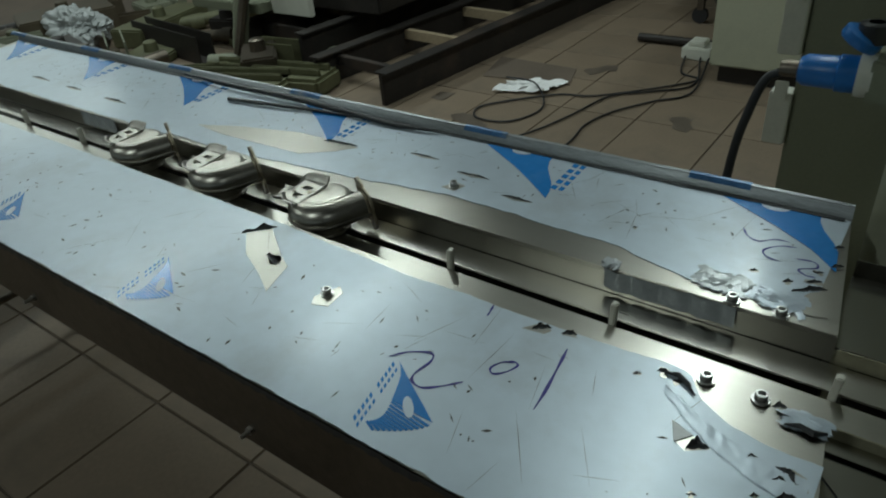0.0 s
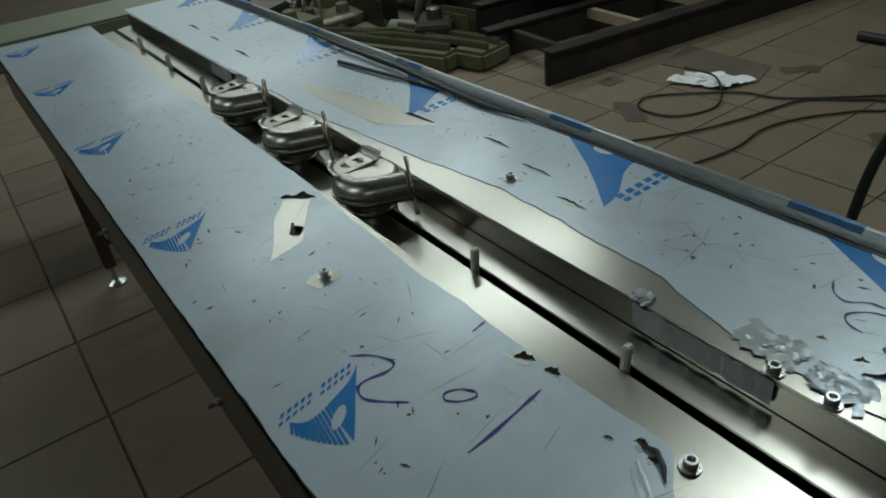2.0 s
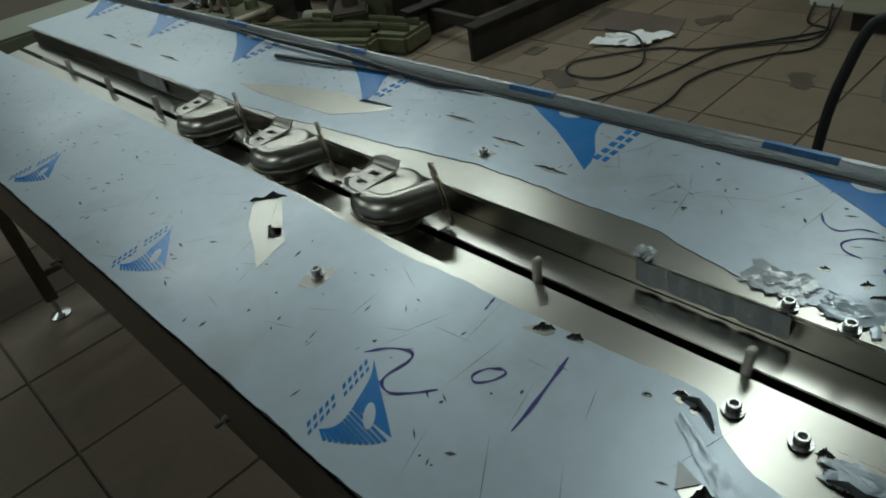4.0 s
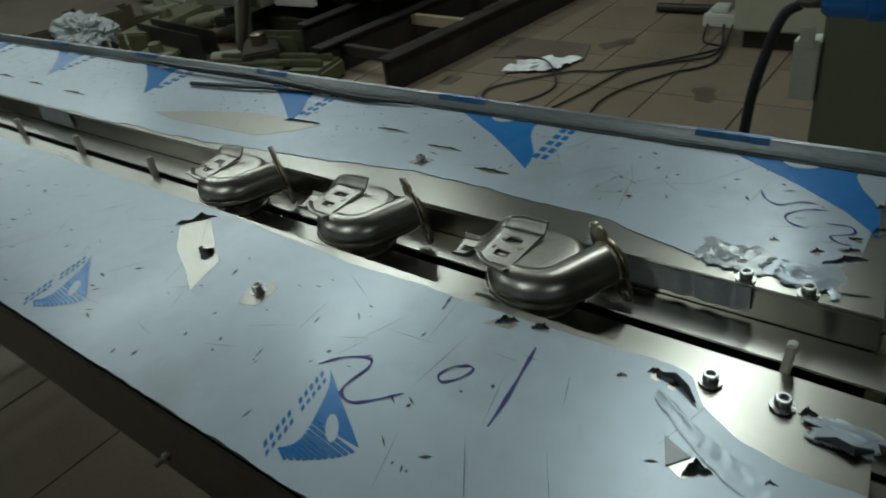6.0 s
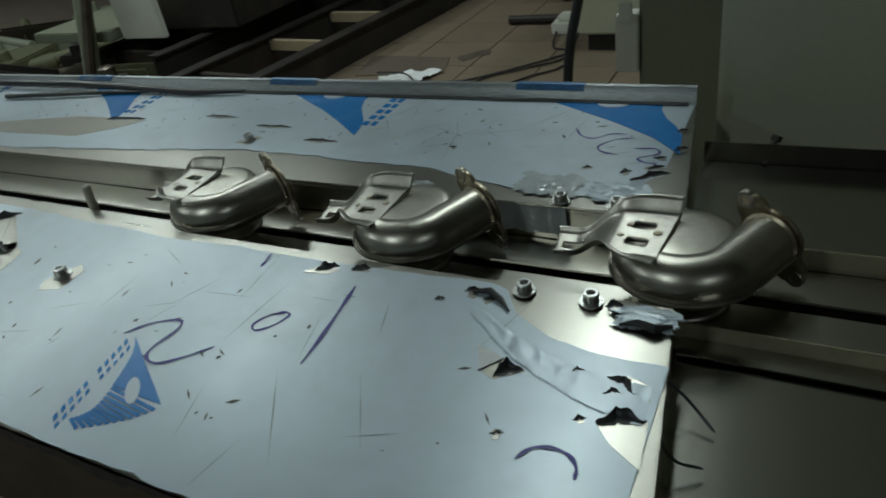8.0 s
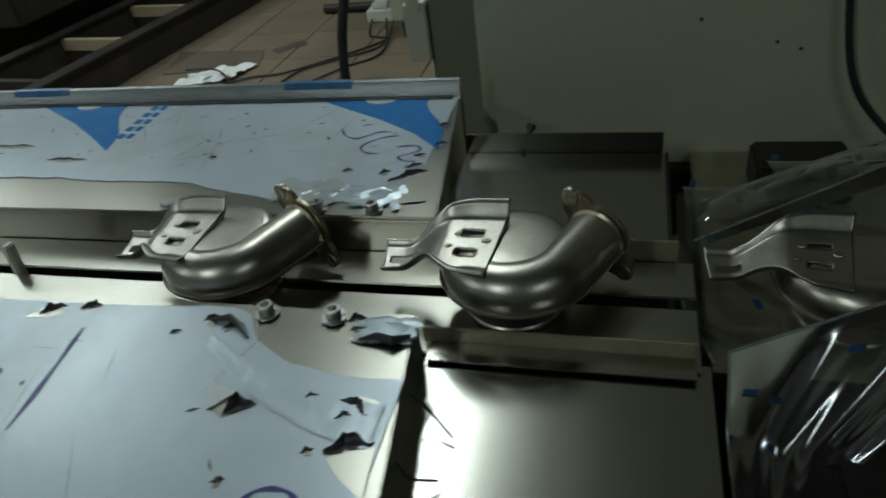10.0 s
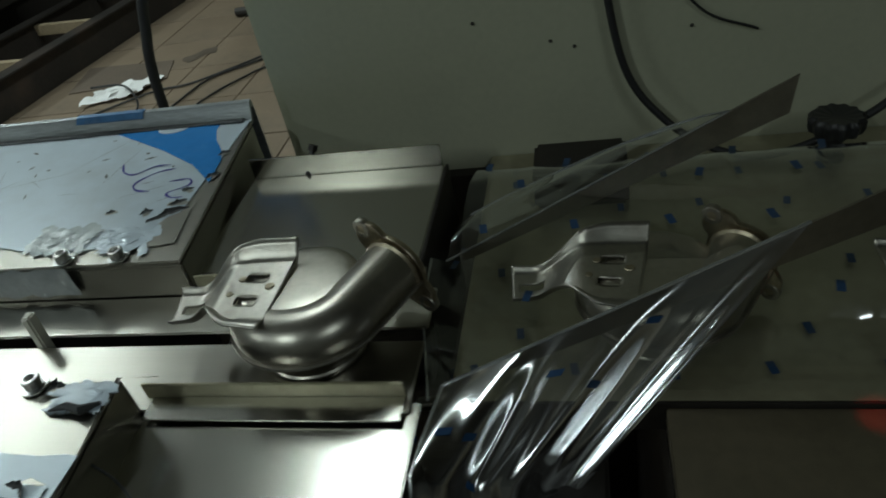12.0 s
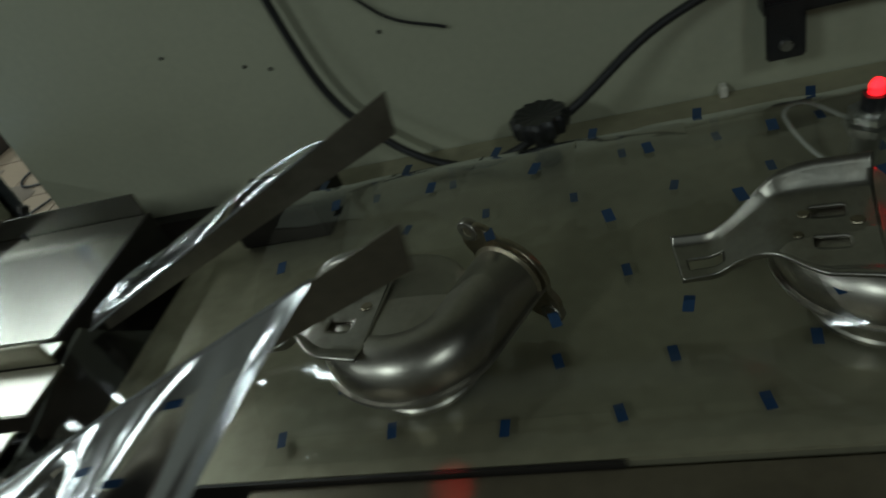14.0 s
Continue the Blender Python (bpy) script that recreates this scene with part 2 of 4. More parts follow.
def tube(points, radius, seg=10, caps=True):
    """A round rod along points; radius may be a list."""
    pts = [Vector(p) for p in points]
    radii = radius if isinstance(radius, (list, tuple)) else [radius] * len(pts)
    bm, rings, up = bmesh.new(), [], None
    for i, p in enumerate(pts):
        d = (pts[min(i + 1, len(pts) - 1)] - pts[max(i - 1, 0)]).normalized()
        if up is None:
            up = d.orthogonal().normalized()
        up = (up - d * up.dot(d)).normalized()
        side = d.cross(up)
        rings.append([bm.verts.new(p + float(radii[i]) * (up * math.cos(a) + side * math.sin(a))) for a in np.linspace(0, 2 * math.pi, seg, endpoint=False)])
    for a, b in zip(rings, rings[1:]):
        for i in range(seg):
            bm.faces.new((a[i], a[(i + 1) % seg], b[(i + 1) % seg], b[i]))
    if caps:
        bm.faces.new(rings[0][::-1])
        bm.faces.new(rings[-1])
    return bm


def curve_points(ctrl, n=10):
    """Catmull-Rom through the control points."""
    p = [Vector(c) for c in ctrl]
    p = [2 * p[0] - p[1], *p, 2 * p[-1] - p[-2]]
    out = []
    for i in range(1, len(p) - 2):
        for k in range(n):
            t = k / n
            a, b, c, d = p[i - 1], p[i], p[i + 1], p[i + 2]
            out.append(0.5 * (2 * b + (c - a) * t + (2 * a - 5 * b + 4 * c - d) * t * t + (3 * b - a - 3 * c + d) * t**3))
    return [*out, p[-2]]


def flat(points, z, thick=0.0004):
    """A thin sheet with the given outline (x, y), its underside at z."""
    bm = bmesh.new()
    f = bm.faces.new([bm.verts.new((x, y, z)) for x, y in points])
    if f.calc_area() and f.normal.z < 0:
        f.normal_flip()
    bmesh.ops.triangulate(bm, faces=[f])
    r = bmesh.ops.extrude_face_region(bm, geom=bm.faces[:])
    bmesh.ops.translate(bm, verts=[v for v in r["geom"] if isinstance(v, bmesh.types.BMVert)], vec=(0, 0, thick))
    bmesh.ops.recalc_face_normals(bm, faces=bm.faces)
    return bm


def ribbon(points, width, z, thick=0.0004):
    """A drawn stroke of varying width on a level surface."""
    pts, bm, rows = [Vector((x, y, 0)) for x, y in points], bmesh.new(), []
    for i, p in enumerate(pts):
        d = (pts[min(i + 1, len(pts) - 1)] - pts[max(i - 1, 0)]).normalized()
        w = width * (0.5 + 0.16 * math.sin(i * 0.7)) * min(1, 0.4 + i * 0.2, 0.4 + (len(pts) - 1 - i) * 0.2)
        rows.append([bm.verts.new((p.x - d.y * w, p.y + d.x * w, z + thick)), bm.verts.new((p.x + d.y * w, p.y - d.x * w, z + thick))])
    for a, b in zip(rows, rows[1:]):
        bm.faces.new((a[0], b[0], b[1], a[1]))
    bmesh.ops.recalc_face_normals(bm, faces=bm.faces)
    return bm


def strip_sheet(low, high, x0, x1, z, step=0.01, thick=0.0008):
    """A sheet between the edges y = low(x) and y = high(x)."""
    xs = np.linspace(x0, x1, max(2, int((x1 - x0) / step)))
    bm = bmesh.new()
    rows = [[bm.verts.new((x, low(x), z)), bm.verts.new((x, high(x), z))] for x in xs]
    for a, b in zip(rows, rows[1:]):
        bm.faces.new((a[0], b[0], b[1], a[1]))
    r = bmesh.ops.extrude_face_region(bm, geom=bm.faces[:])
    bmesh.ops.translate(bm, verts=[v for v in r["geom"] if isinstance(v, bmesh.types.BMVert)], vec=(0, 0, thick))
    bmesh.ops.recalc_face_normals(bm, faces=bm.faces)
    return bm


def rag(x, seed, size):
    """A ragged offset along an edge."""
    return size * (noise.noise((x * 9, seed, 0)) + 0.6 * noise.noise((x * 37, seed, 5)) + 0.35 * noise.noise((x * 120, seed, 9)))


def sheet(f, nu, nv):
    """A surface f(u, v) over the unit square."""
    bm = bmesh.new()
    g = [[bm.verts.new(f(i / nu, j / nv)) for j in range(nv + 1)] for i in range(nu + 1)]
    for i in range(nu):
        for j in range(nv):
            bm.faces.new((g[i][j], g[i + 1][j], g[i + 1][j + 1], g[i][j + 1]))
    return bm


# ---- numbers of the plan ----
Z = 0.78          # deck
ZC = 0.738        # channel bottom
YN, YF = -0.28, 0.455
LEFT = -2.42


def end_x(y):
    return 0.066 - 0.13 * (y - 0.01)


def left_x(y):
    return LEFT - 0.35 * (y + 0.03) if y > -0.03 else LEFT + 0.3 * (-0.03 - y)


# ---- room ----
floor = link("floor", box(-9, 6, -5, 9, -0.2, -0.006), GROUT)
tagged(floor, "dirty dark joints of a brown tiled workshop floor", "floor", kind="structure")
for nm, b in (("wall_north", (-9, 6, 9, 9.2, -0.2, 3.4)), ("wall_south", (-9, 6, -5.2, -5, -0.2, 3.4)), ("wall_west", (-9.2, -9, -5.2, 9.2, -0.2, 3.4)), ("wall_east", (6, 6.2, -5.2, 9.2, -0.2, 3.4))):
    tagged(link(nm, box(*b), WALL), "plain grey painted workshop wall in shade", "wall", kind="structure")
tagged(link("ceiling", box(-9.2, 6.2, -5.2, 9.2, 3.4, 3.6), WALL), "plain dark workshop ceiling", "ceiling", kind="structure")

# ---- conveyor table ----
table = thing("conveyor_table", "long stainless steel infeed table wrapped in protective film", "conveyor table")


def quad_plate(y0, y1, z0, z1, x_left=None, x_right=None):
    bm = bmesh.new()
    lo = [(x_left or left_x(y0), y0), (x_right or end_x(y0), y0), (x_right or end_x(y1), y1), (x_left or left_x(y1), y1)]
    vs = [[bm.verts.new((x, y, z)) for x, y in lo] for z in (z0, z1)]
    bm.faces.new(vs[0][::-1])
    bm.faces.new(vs[1])
    for i in range(4):
        bm.faces.new((vs[0][i], vs[0][(i + 1) % 4], vs[1][(i + 1) % 4], vs[1][i]))
    bmesh.ops.bevel(bm, geom=bm.edges[:], offset=0.0012, segments=2, affect="EDGES")
    return bm


part("near_deck", quad_plate(YN, 0.012, Z - 0.004, Z), STEEL, table)
part("far_deck", quad_plate(0.152, 0.432, Z - 0.004, Z), STEEL, table)
# stainless skirt; the dark floor's reflection is put into its colour
part("side_skirt", quad_plate(YN - 0.002, YN + 0.002, 0.645, Z - 0.005), STEEL_DARK, table, "grimy folded side skirt, darkened for the dark floor it reflects")
part("channel_wall", quad_plate(0.009, 0.012, ZC, Z - 0.0045), STEEL, table)
part("channel_wall", quad_plate(0.152, 0.155, ZC, Z - 0.0045), STEEL, table)
part("channel_floor", quad_plate(0.0125, 0.086, ZC - 0.003, ZC, None, 0.285), STEEL, table, "polished channel floor")
part("channel_floor", quad_plate(0.1, 0.1515, ZC - 0.003, ZC, None, 0.285), STEEL, table, "polished channel floor")
# black base gives the recessed slot its dark inside
part("chain_trough", quad_plate(0.08, 0.108, 0.69, 0.7, None, 0.285), BLACK_STEEL, table, "trough under the chain slot, black for the slot's shade")
part("chain", quad_plate(0.0875, 0.0985, 0.7005, 0.722, None, 0.28), RUBBER, table, "black drive chain in the slot")
part("underframe", quad_plate(YN + 0.03, 0.44, 0.62, 0.645), BLACK_STEEL, table, "dark underside frame")
for y0, y1 in ((YN + 0.002, 0.0085), (0.1555, 0.43)):
    bm = bmesh.new()
    vs = [bm.verts.new((end_x(y) - 0.002 + dx, y, z)) for dx in (0, 0.002) for y, z in ((y0, 0.66), (y1, 0.66), (y1, Z - 0.005), (y0, Z - 0.005))]
    for f in ((3, 2, 1, 0), (4, 5, 6, 7), (0, 1, 5, 4), (1, 2, 6, 5), (2, 3, 7, 6), (3, 0, 4, 7)):
        bm.faces.new([vs[i] for i in f])
    part("end_flange", bm, STEEL, table, "folded end flange")
# raised far rim, wrapped
rim_profile = [(0.432, Z), (0.437, Z + 0.002), (0.442, Z + 0.014), (0.447, Z + 0.02), (0.4535, Z + 0.021), (0.457, Z + 0.016), (0.458, 0.66), (0.455, 0.66), (0.454, Z + 0.012), (0.446, Z + 0.012), (0.438, Z - 0.004), (0.432, Z - 0.004)]


def extrude_x(profile, x_of):
    bm = bmesh.new()
    ends = [[bm.verts.new((x_of(y, s), y, z)) for y, z in profile] for s in (0, 1)]
    n = len(profile)
    for i in range(n):
        bm.faces.new((ends[0][i], ends[1][i], ends[1][(i + 1) % n], ends[0][(i + 1) % n]))
    bm.faces.new(ends[0])
    bm.faces.new(ends[1][::-1])
    bmesh.ops.recalc_face_normals(bm, faces=bm.faces)
    return bm


part("far_rim", extrude_x(rim_profile, lambda y, s: end_x(y) if s else left_x(y)), RIM, table, "rolled far rim under smeared film", True)
for lx, ly in ((-2.15, -0.235), (-2.15, 0.40), (-0.35, 0.40), (-0.35, -0.15)):
    leg = part("leg", box(lx - 0.019, lx + 0.019, ly - 0.019, ly + 0.019, 0.07, 0.62, 0.003), STEEL_DARK, table)
    foot = lathe([(0.0, 0), (0.03, 0), (0.032, 0.006), (0.012, 0.014), (0.008, 0.016), (0.008, 0.07), (0.0, 0.07)])
    foot.transform(pose(lx, ly, 0))
    part("foot", foot, BOLT_STEEL, leg, "shiny levelling foot", True)
part("brace", tube([(-2.15, -0.235, 0.16), (-2.15, 0.40, 0.16)], 0.012), STEEL_DARK, table)
part("brace", tube([(-2.15, 0.40, 0.16), (-0.35, 0.40, 0.16)], 0.012), STEEL_DARK, table)

# ---- protective film on the decks ----
near_film = thing("protective_film", "blue-printed white protective film, torn, on the near deck", "protective film", group="deck films")


def near_low(x):
    return YN - 0.001 + abs(rag(x, 3, 0.004))


def near_high(x):
    cut = float(np.interp(x, [-2.5, -0.8, -0.7, -0.5, -0.25, -0.09, -0.07, -0.06, -0.02, 0.03, 0.08], [0.011, 0.009, 0.002, -0.004, -0.002, 0.006, -0.004, -0.028, -0.052, -0.062, -0.061]))
    return cut + rag(x, 7, 0.003 if x < -0.1 else 0.0035)


part("film_sheet", strip_sheet(near_low, near_high, LEFT + 0.02, end_x(-0.1) - 0.004, Z + 0.0006), FILM, near_film)
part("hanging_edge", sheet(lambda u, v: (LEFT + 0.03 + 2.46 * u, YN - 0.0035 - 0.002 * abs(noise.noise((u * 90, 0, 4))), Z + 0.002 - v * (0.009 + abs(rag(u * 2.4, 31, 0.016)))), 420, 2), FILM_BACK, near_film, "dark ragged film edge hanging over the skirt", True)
far_film = thing("protective_film", "torn protective film with large blue print on far deck", "protective film", group="deck films")


def far_low(x):
    cut = float(np.interp(x, [-1.35, -1.05, -0.76, -0.6, -0.5, -0.38, -0.26, -0.17, -0.11, -0.02, 0.03], [0.158, 0.168, 0.196, 0.22, 0.221, 0.216, 0.209, 0.185, 0.172, 0.178, 0.19]))
    return cut + rag(x, 11, 0.006)


part("film_sheet", strip_sheet(far_low, lambda x: 0.4345, LEFT - 0.12, end_x(0.35) - 0.012, Z + 0.0006), FILM, far_film)
# dark strip that paints the shade of the crease below the rim
part("rim_fold", strip_sheet(lambda x: 0.4275 + rag(x, 17, 0.003), lambda x: 0.4375 + rag(x, 19, 0.003), LEFT - 0.12, end_x(0.43) - 0.01, Z + 0.0025), FILM_BACK, far_film, "dark strip standing for the shade in the rim crease")

TOP = Z + 0.0016


def arc2(a, b, bulge, n=8):
    a, b = Vector((*a, 0)), Vector((*b, 0))
    d = b - a
    side = Vector((-d.y, d.x, 0))
    return [((a + d * float(t) + side * float(bulge * 4 * t * (1 - t))).x, (a + d * float(t) + side * float(bulge * 4 * t * (1 - t))).y) for t in np.linspace(0, 1, n)]


def near_logo(x, y):
    """Sail-shaped print with a hatched foot and a round eye, and a row of unreadable bars."""
    at = lambda p, q: (x + 0.096 * p + 0.034 * q, y - 0.06 * p - 0.108 * q)
    sail = [(0, 0), (0.425, 0.003), (0.768, -0.006), (1.004, -0.004), (0.679, 0.172), (0.213, 0.409), (0.2, 0.312), (0.181, 0.202), (0.151, 0.103), (0.09, 0.043)]
    part("printed_sail", flat([at(*k) for k in sail], TOP), BLUE, near_film, "blue sail print")
    part("printed_eye", flat([at(0.527 + 0.13 * math.cos(a), 0.224 + 0.1 * math.sin(a)) for a in np.linspace(0, 2 * math.pi, 18, endpoint=False)], TOP + 0.0005), FILM, near_film)
    for k in range(11):
        t = (k + 0.5) / 11
        a = at(0.22 - 0.24 * t + 0.09 * math.sin(math.pi * t), 0.4 + 0.52 * t)
        b = at(0.99 - 0.86 * t ** 1.15, 0.04 + 0.86 * t)
        e = Vector((b[1] - a[1], a[0] - b[0], 0)).normalized() * 0.0017
        part("printed_stripe", flat([(a[0] - e.x, a[1] - e.y), (b[0] - e.x, b[1] - e.y), (b[0] + e.x, b[1] + e.y), (a[0] + e.x, a[1] + e.y)], TOP + 0.0001), BLUE, near_film)
    for k in range(11):
        if k == 5:
            continue
        p, q = -0.02 - 0.135 * k / 10, 0.125 + 0.92 * k / 10
        if y - 0.06 * p - 0.108 * q < YN + 0.012:
            continue
        for dp, wp in ((-0.055, 0.03), (0.045, 0.022)):
            part("printed_bar", flat([at(p + dp - wp, q - 0.026), at(p + dp + wp, q - 0.026), at(p + dp + wp, q + 0.026), at(p + dp - wp, q + 0.026)], TOP), BLUE, near_film)


for lx in (-0.386, -0.868, -1.345, -1.825, -2.3):
    near_logo(lx, -0.158)


def far_logo(x):
    """Large sail print that runs under the rim, with a row of unreadable bars."""
    y = 0.288
    edge = end_x(0.35) - 0.016
    sail = [(0.003, 0), (-0.002, 0.024), (-0.012, 0.05), (-0.03, 0.075), (-0.047, 0.1), (-0.058, 0.126), (-0.06, 0.1425), (-0.21, 0.1425), (-0.11, 0.083), (-0.052, 0.042)]
    part("printed_sail", flat([(min(end_x(y + b) - 0.012, x + a), y + b) for a, b in sail], TOP), BLUE, far_film, "large blue sail print")
    eye = [(x - 0.125 + 0.022 * math.cos(a), 0.4305 + 0.015 * math.sin(a)) for a in np.linspace(math.pi, 2 * math.pi, 10)]
    part("printed_eye", flat(eye, TOP + 0.0005), FILM, far_film)
    for k in range(5):
        cy, cx = y + 0.036 + 0.022 * k, x + 0.004 - 0.001 * k
        if cx + 0.02 > edge or cy > 0.418:
            continue
        for dx, w in ((-0.0065, 0.0055), (0.008, 0.0045)):
            part("printed_bar", flat([(cx + dx - w, cy), (cx + dx + w, cy - 0.002), (cx + dx + w, cy + 0.011), (cx + dx - w, cy + 0.013)], TOP), BLUE, far_film)
    # the same print where the film wraps over the rim
    for x0, x1 in ((x - 0.27, x - 0.17),):
        wrap = [(0.4405, Z + 0.0155), (0.4465, Z + 0.0213), (0.4535, Z + 0.0223), (0.4535, Z + 0.0213), (0.4465, Z + 0.0203), (0.4405, Z + 0.0145)]
        part("printed_patch", extrude_x(wrap, lambda yy, s: x1 if s else x0), BLUE_WORN, far_film, "blue print wrapped over the rim")


for lx in (0.03, -0.431, -0.945, -1.44, -1.905, -2.367):
    far_logo(lx)

# handwriting in violet marker: 2 0 1 on the near film, loose marks elsewhere
INKED = [
    ([(-0.403, -0.158), (-0.385, -0.137), (-0.36, -0.126), (-0.352, -0.138), (-0.356, -0.165), (-0.35, -0.178), (-0.333, -0.18), (-0.315, -0.166), (-0.297, -0.147)], 0.0032),
    ([(-0.262, -0.088), (-0.275, -0.094), (-0.282, -0.11), (-0.274, -0.117), (-0.262, -0.106), (-0.256, -0.09), (-0.263, -0.0865), (-0.272, -0.091)], 0.0026),
    ([(-0.219, -0.033), (-0.213, -0.07), (-0.207, -0.11), (-0.204, -0.142)], 0.0036),
    ([(0.0, -0.176), (0.008, -0.164), (0.02, -0.16), (0.032, -0.162), (0.04, -0.17), (0.042, -0.18)], 0.003),
    ([(-0.345, -0.004), (-0.342, -0.018), (-0.34, -0.028)], 0.0028),
]
for pts, w in INKED:
    part("marker_stroke", ribbon([(p.x, p.y) for p in curve_points([(*q, 0) for q in pts], 6)], w, TOP), INK, near_film, "violet marker handwriting")
for pts, w in (([(-0.12, 0.345), (-0.108, 0.325), (-0.09, 0.318), (-0.072, 0.333), (-0.052, 0.335)], 0.0026), ([(-0.04, 0.325), (-0.062, 0.318), (-0.078, 0.298), (-0.07, 0.283), (-0.05, 0.278)], 0.0026), ([(-0.035, 0.296), (-0.012, 0.299), (-0.005, 0.286), (-0.025, 0.272), (-0.015, 0.262), (-0.002, 0.262)], 0.0026)):
    part("marker_stroke", ribbon([(p.x, p.y) for p in curve_points([(*q, 0) for q in pts], 6)], w, TOP), INK, far_film, "violet marker scribble")

# tears: bare steel showing, with dark curled edges


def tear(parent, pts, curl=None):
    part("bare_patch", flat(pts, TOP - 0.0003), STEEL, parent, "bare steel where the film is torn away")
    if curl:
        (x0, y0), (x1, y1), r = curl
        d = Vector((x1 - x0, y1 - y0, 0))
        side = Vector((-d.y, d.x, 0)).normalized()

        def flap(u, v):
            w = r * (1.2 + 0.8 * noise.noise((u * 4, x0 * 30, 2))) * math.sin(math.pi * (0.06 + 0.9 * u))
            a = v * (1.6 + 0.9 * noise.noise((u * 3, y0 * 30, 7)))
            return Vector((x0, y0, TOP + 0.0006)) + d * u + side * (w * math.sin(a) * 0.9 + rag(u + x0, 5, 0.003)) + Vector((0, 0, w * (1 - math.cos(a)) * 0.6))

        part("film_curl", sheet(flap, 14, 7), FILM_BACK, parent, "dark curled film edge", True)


tear(near_film, [(-0.81, -0.045), (-0.782, -0.012), (-0.70, -0.066), (-0.672, -0.08), (-0.652, -0.142), (-0.70, -0.115), (-0.76, -0.088)], ((-0.815, -0.05), (-0.775, -0.006), 0.008))
tear(near_film, [(-0.725, -0.075), (-0.705, -0.062), (-0.688, -0.078), (-0.70, -0.092)], ((-0.727, -0.075), (-0.692, -0.088), 0.007))
tear(near_film, [(-0.288, -0.026), (-0.27, -0.003), (-0.252, -0.012), (-0.258, -0.022)], ((-0.275, -0.022), (-0.254, -0.008), 0.006))
tear(near_film, [(-0.238, -0.012), (-0.228, 0.0), (-0.218, -0.008)], ((-0.238, -0.012), (-0.22, -0.004), 0.005))
tear(near_film, [(-0.07, -0.077), (-0.023, -0.096), (-0.044, -0.111), (-0.058, -0.104)], ((-0.044, -0.109), (-0.024, -0.096), 0.008))
tear(near_film, [(0.035, -0.088), (0.052, -0.079), (0.068, -0.084), (0.071, -0.1), (0.058, -0.106)], ((0.036, -0.087), (0.06, -0.098), 0.007))
tear(near_film, [(0.04, -0.128), (0.074, -0.118), (0.078, -0.16), (0.055, -0.145)], ((0.042, -0.132), (0.074, -0.12), 0.009))
tear(near_film, [(-0.58, -0.115), (-0.563, -0.078), (-0.548, -0.088), (-0.545, -0.122), (-0.57, -0.13)])
tear(far_film, [(-1.3, 0.226), (-1.2, 0.262), (-1.04, 0.3), (-0.9, 0.302), (-0.865, 0.298), (-0.9, 0.262), (-0.96, 0.222), (-1.1, 0.218), (-1.2, 0.215)], ((-0.955, 0.29), (-0.87, 0.3), 0.006))
tear(far_film, [(-0.612, 0.24), (-0.597, 0.266), (-0.575, 0.262), (-0.583, 0.238)])
tear(far_film, [(-0.018, 0.17), (0.03, 0.18), (0.02, 0.24), (0.0, 0.225), (-0.012, 0.2)], ((-0.02, 0.215), (0.018, 0.24), 0.006))
for x0, x1, y in ((-0.62, -0.55, 0.30), (-0.75, -0.68, 0.325), (-1.7, -1.6, 0.23), (-1.9, -1.82, 0.235), (-0.5, -0.44, 0.262), (-2.1, -2.0, 0.24)):
    tear(far_film, [(x0, y), ((x0 + x1) / 2, y + 0.008), (x1, y + 0.002), ((x0 + x1) / 2, y - 0.005)], ((x0, y), (x1, y + 0.001), 0.003))
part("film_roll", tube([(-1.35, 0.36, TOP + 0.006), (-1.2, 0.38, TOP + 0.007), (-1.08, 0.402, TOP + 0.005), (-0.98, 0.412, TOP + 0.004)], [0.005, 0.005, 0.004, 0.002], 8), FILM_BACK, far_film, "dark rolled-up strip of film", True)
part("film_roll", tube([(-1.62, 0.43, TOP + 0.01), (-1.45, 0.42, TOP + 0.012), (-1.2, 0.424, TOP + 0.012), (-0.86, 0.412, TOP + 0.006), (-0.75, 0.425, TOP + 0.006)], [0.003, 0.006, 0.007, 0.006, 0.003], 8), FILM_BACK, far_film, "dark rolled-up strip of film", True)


def crumple(parent, x0, x1, y0, y1, height, seed, mat, label):
    n = 26

    def f(u, v):
        x, y = x0 + (x1 - x0) * u, y0 + (y1 - y0) * v
        k = (u * (1 - u) * v * (1 - v)) ** 0.5 * 2
        h = height * k * (0.6 + 1.2 * abs(noise.noise((x * 45, y * 45, seed))) + 0.3 * noise.noise((x * 110, y * 110, seed)))
        return (x + rag(v * 0.6, seed, 0.014), y + rag(u * 0.6, seed + 2, 0.014), TOP + 0.0005 + max(0, h))

    part("loose_film", sheet(f, n, n), mat, parent, label, True)


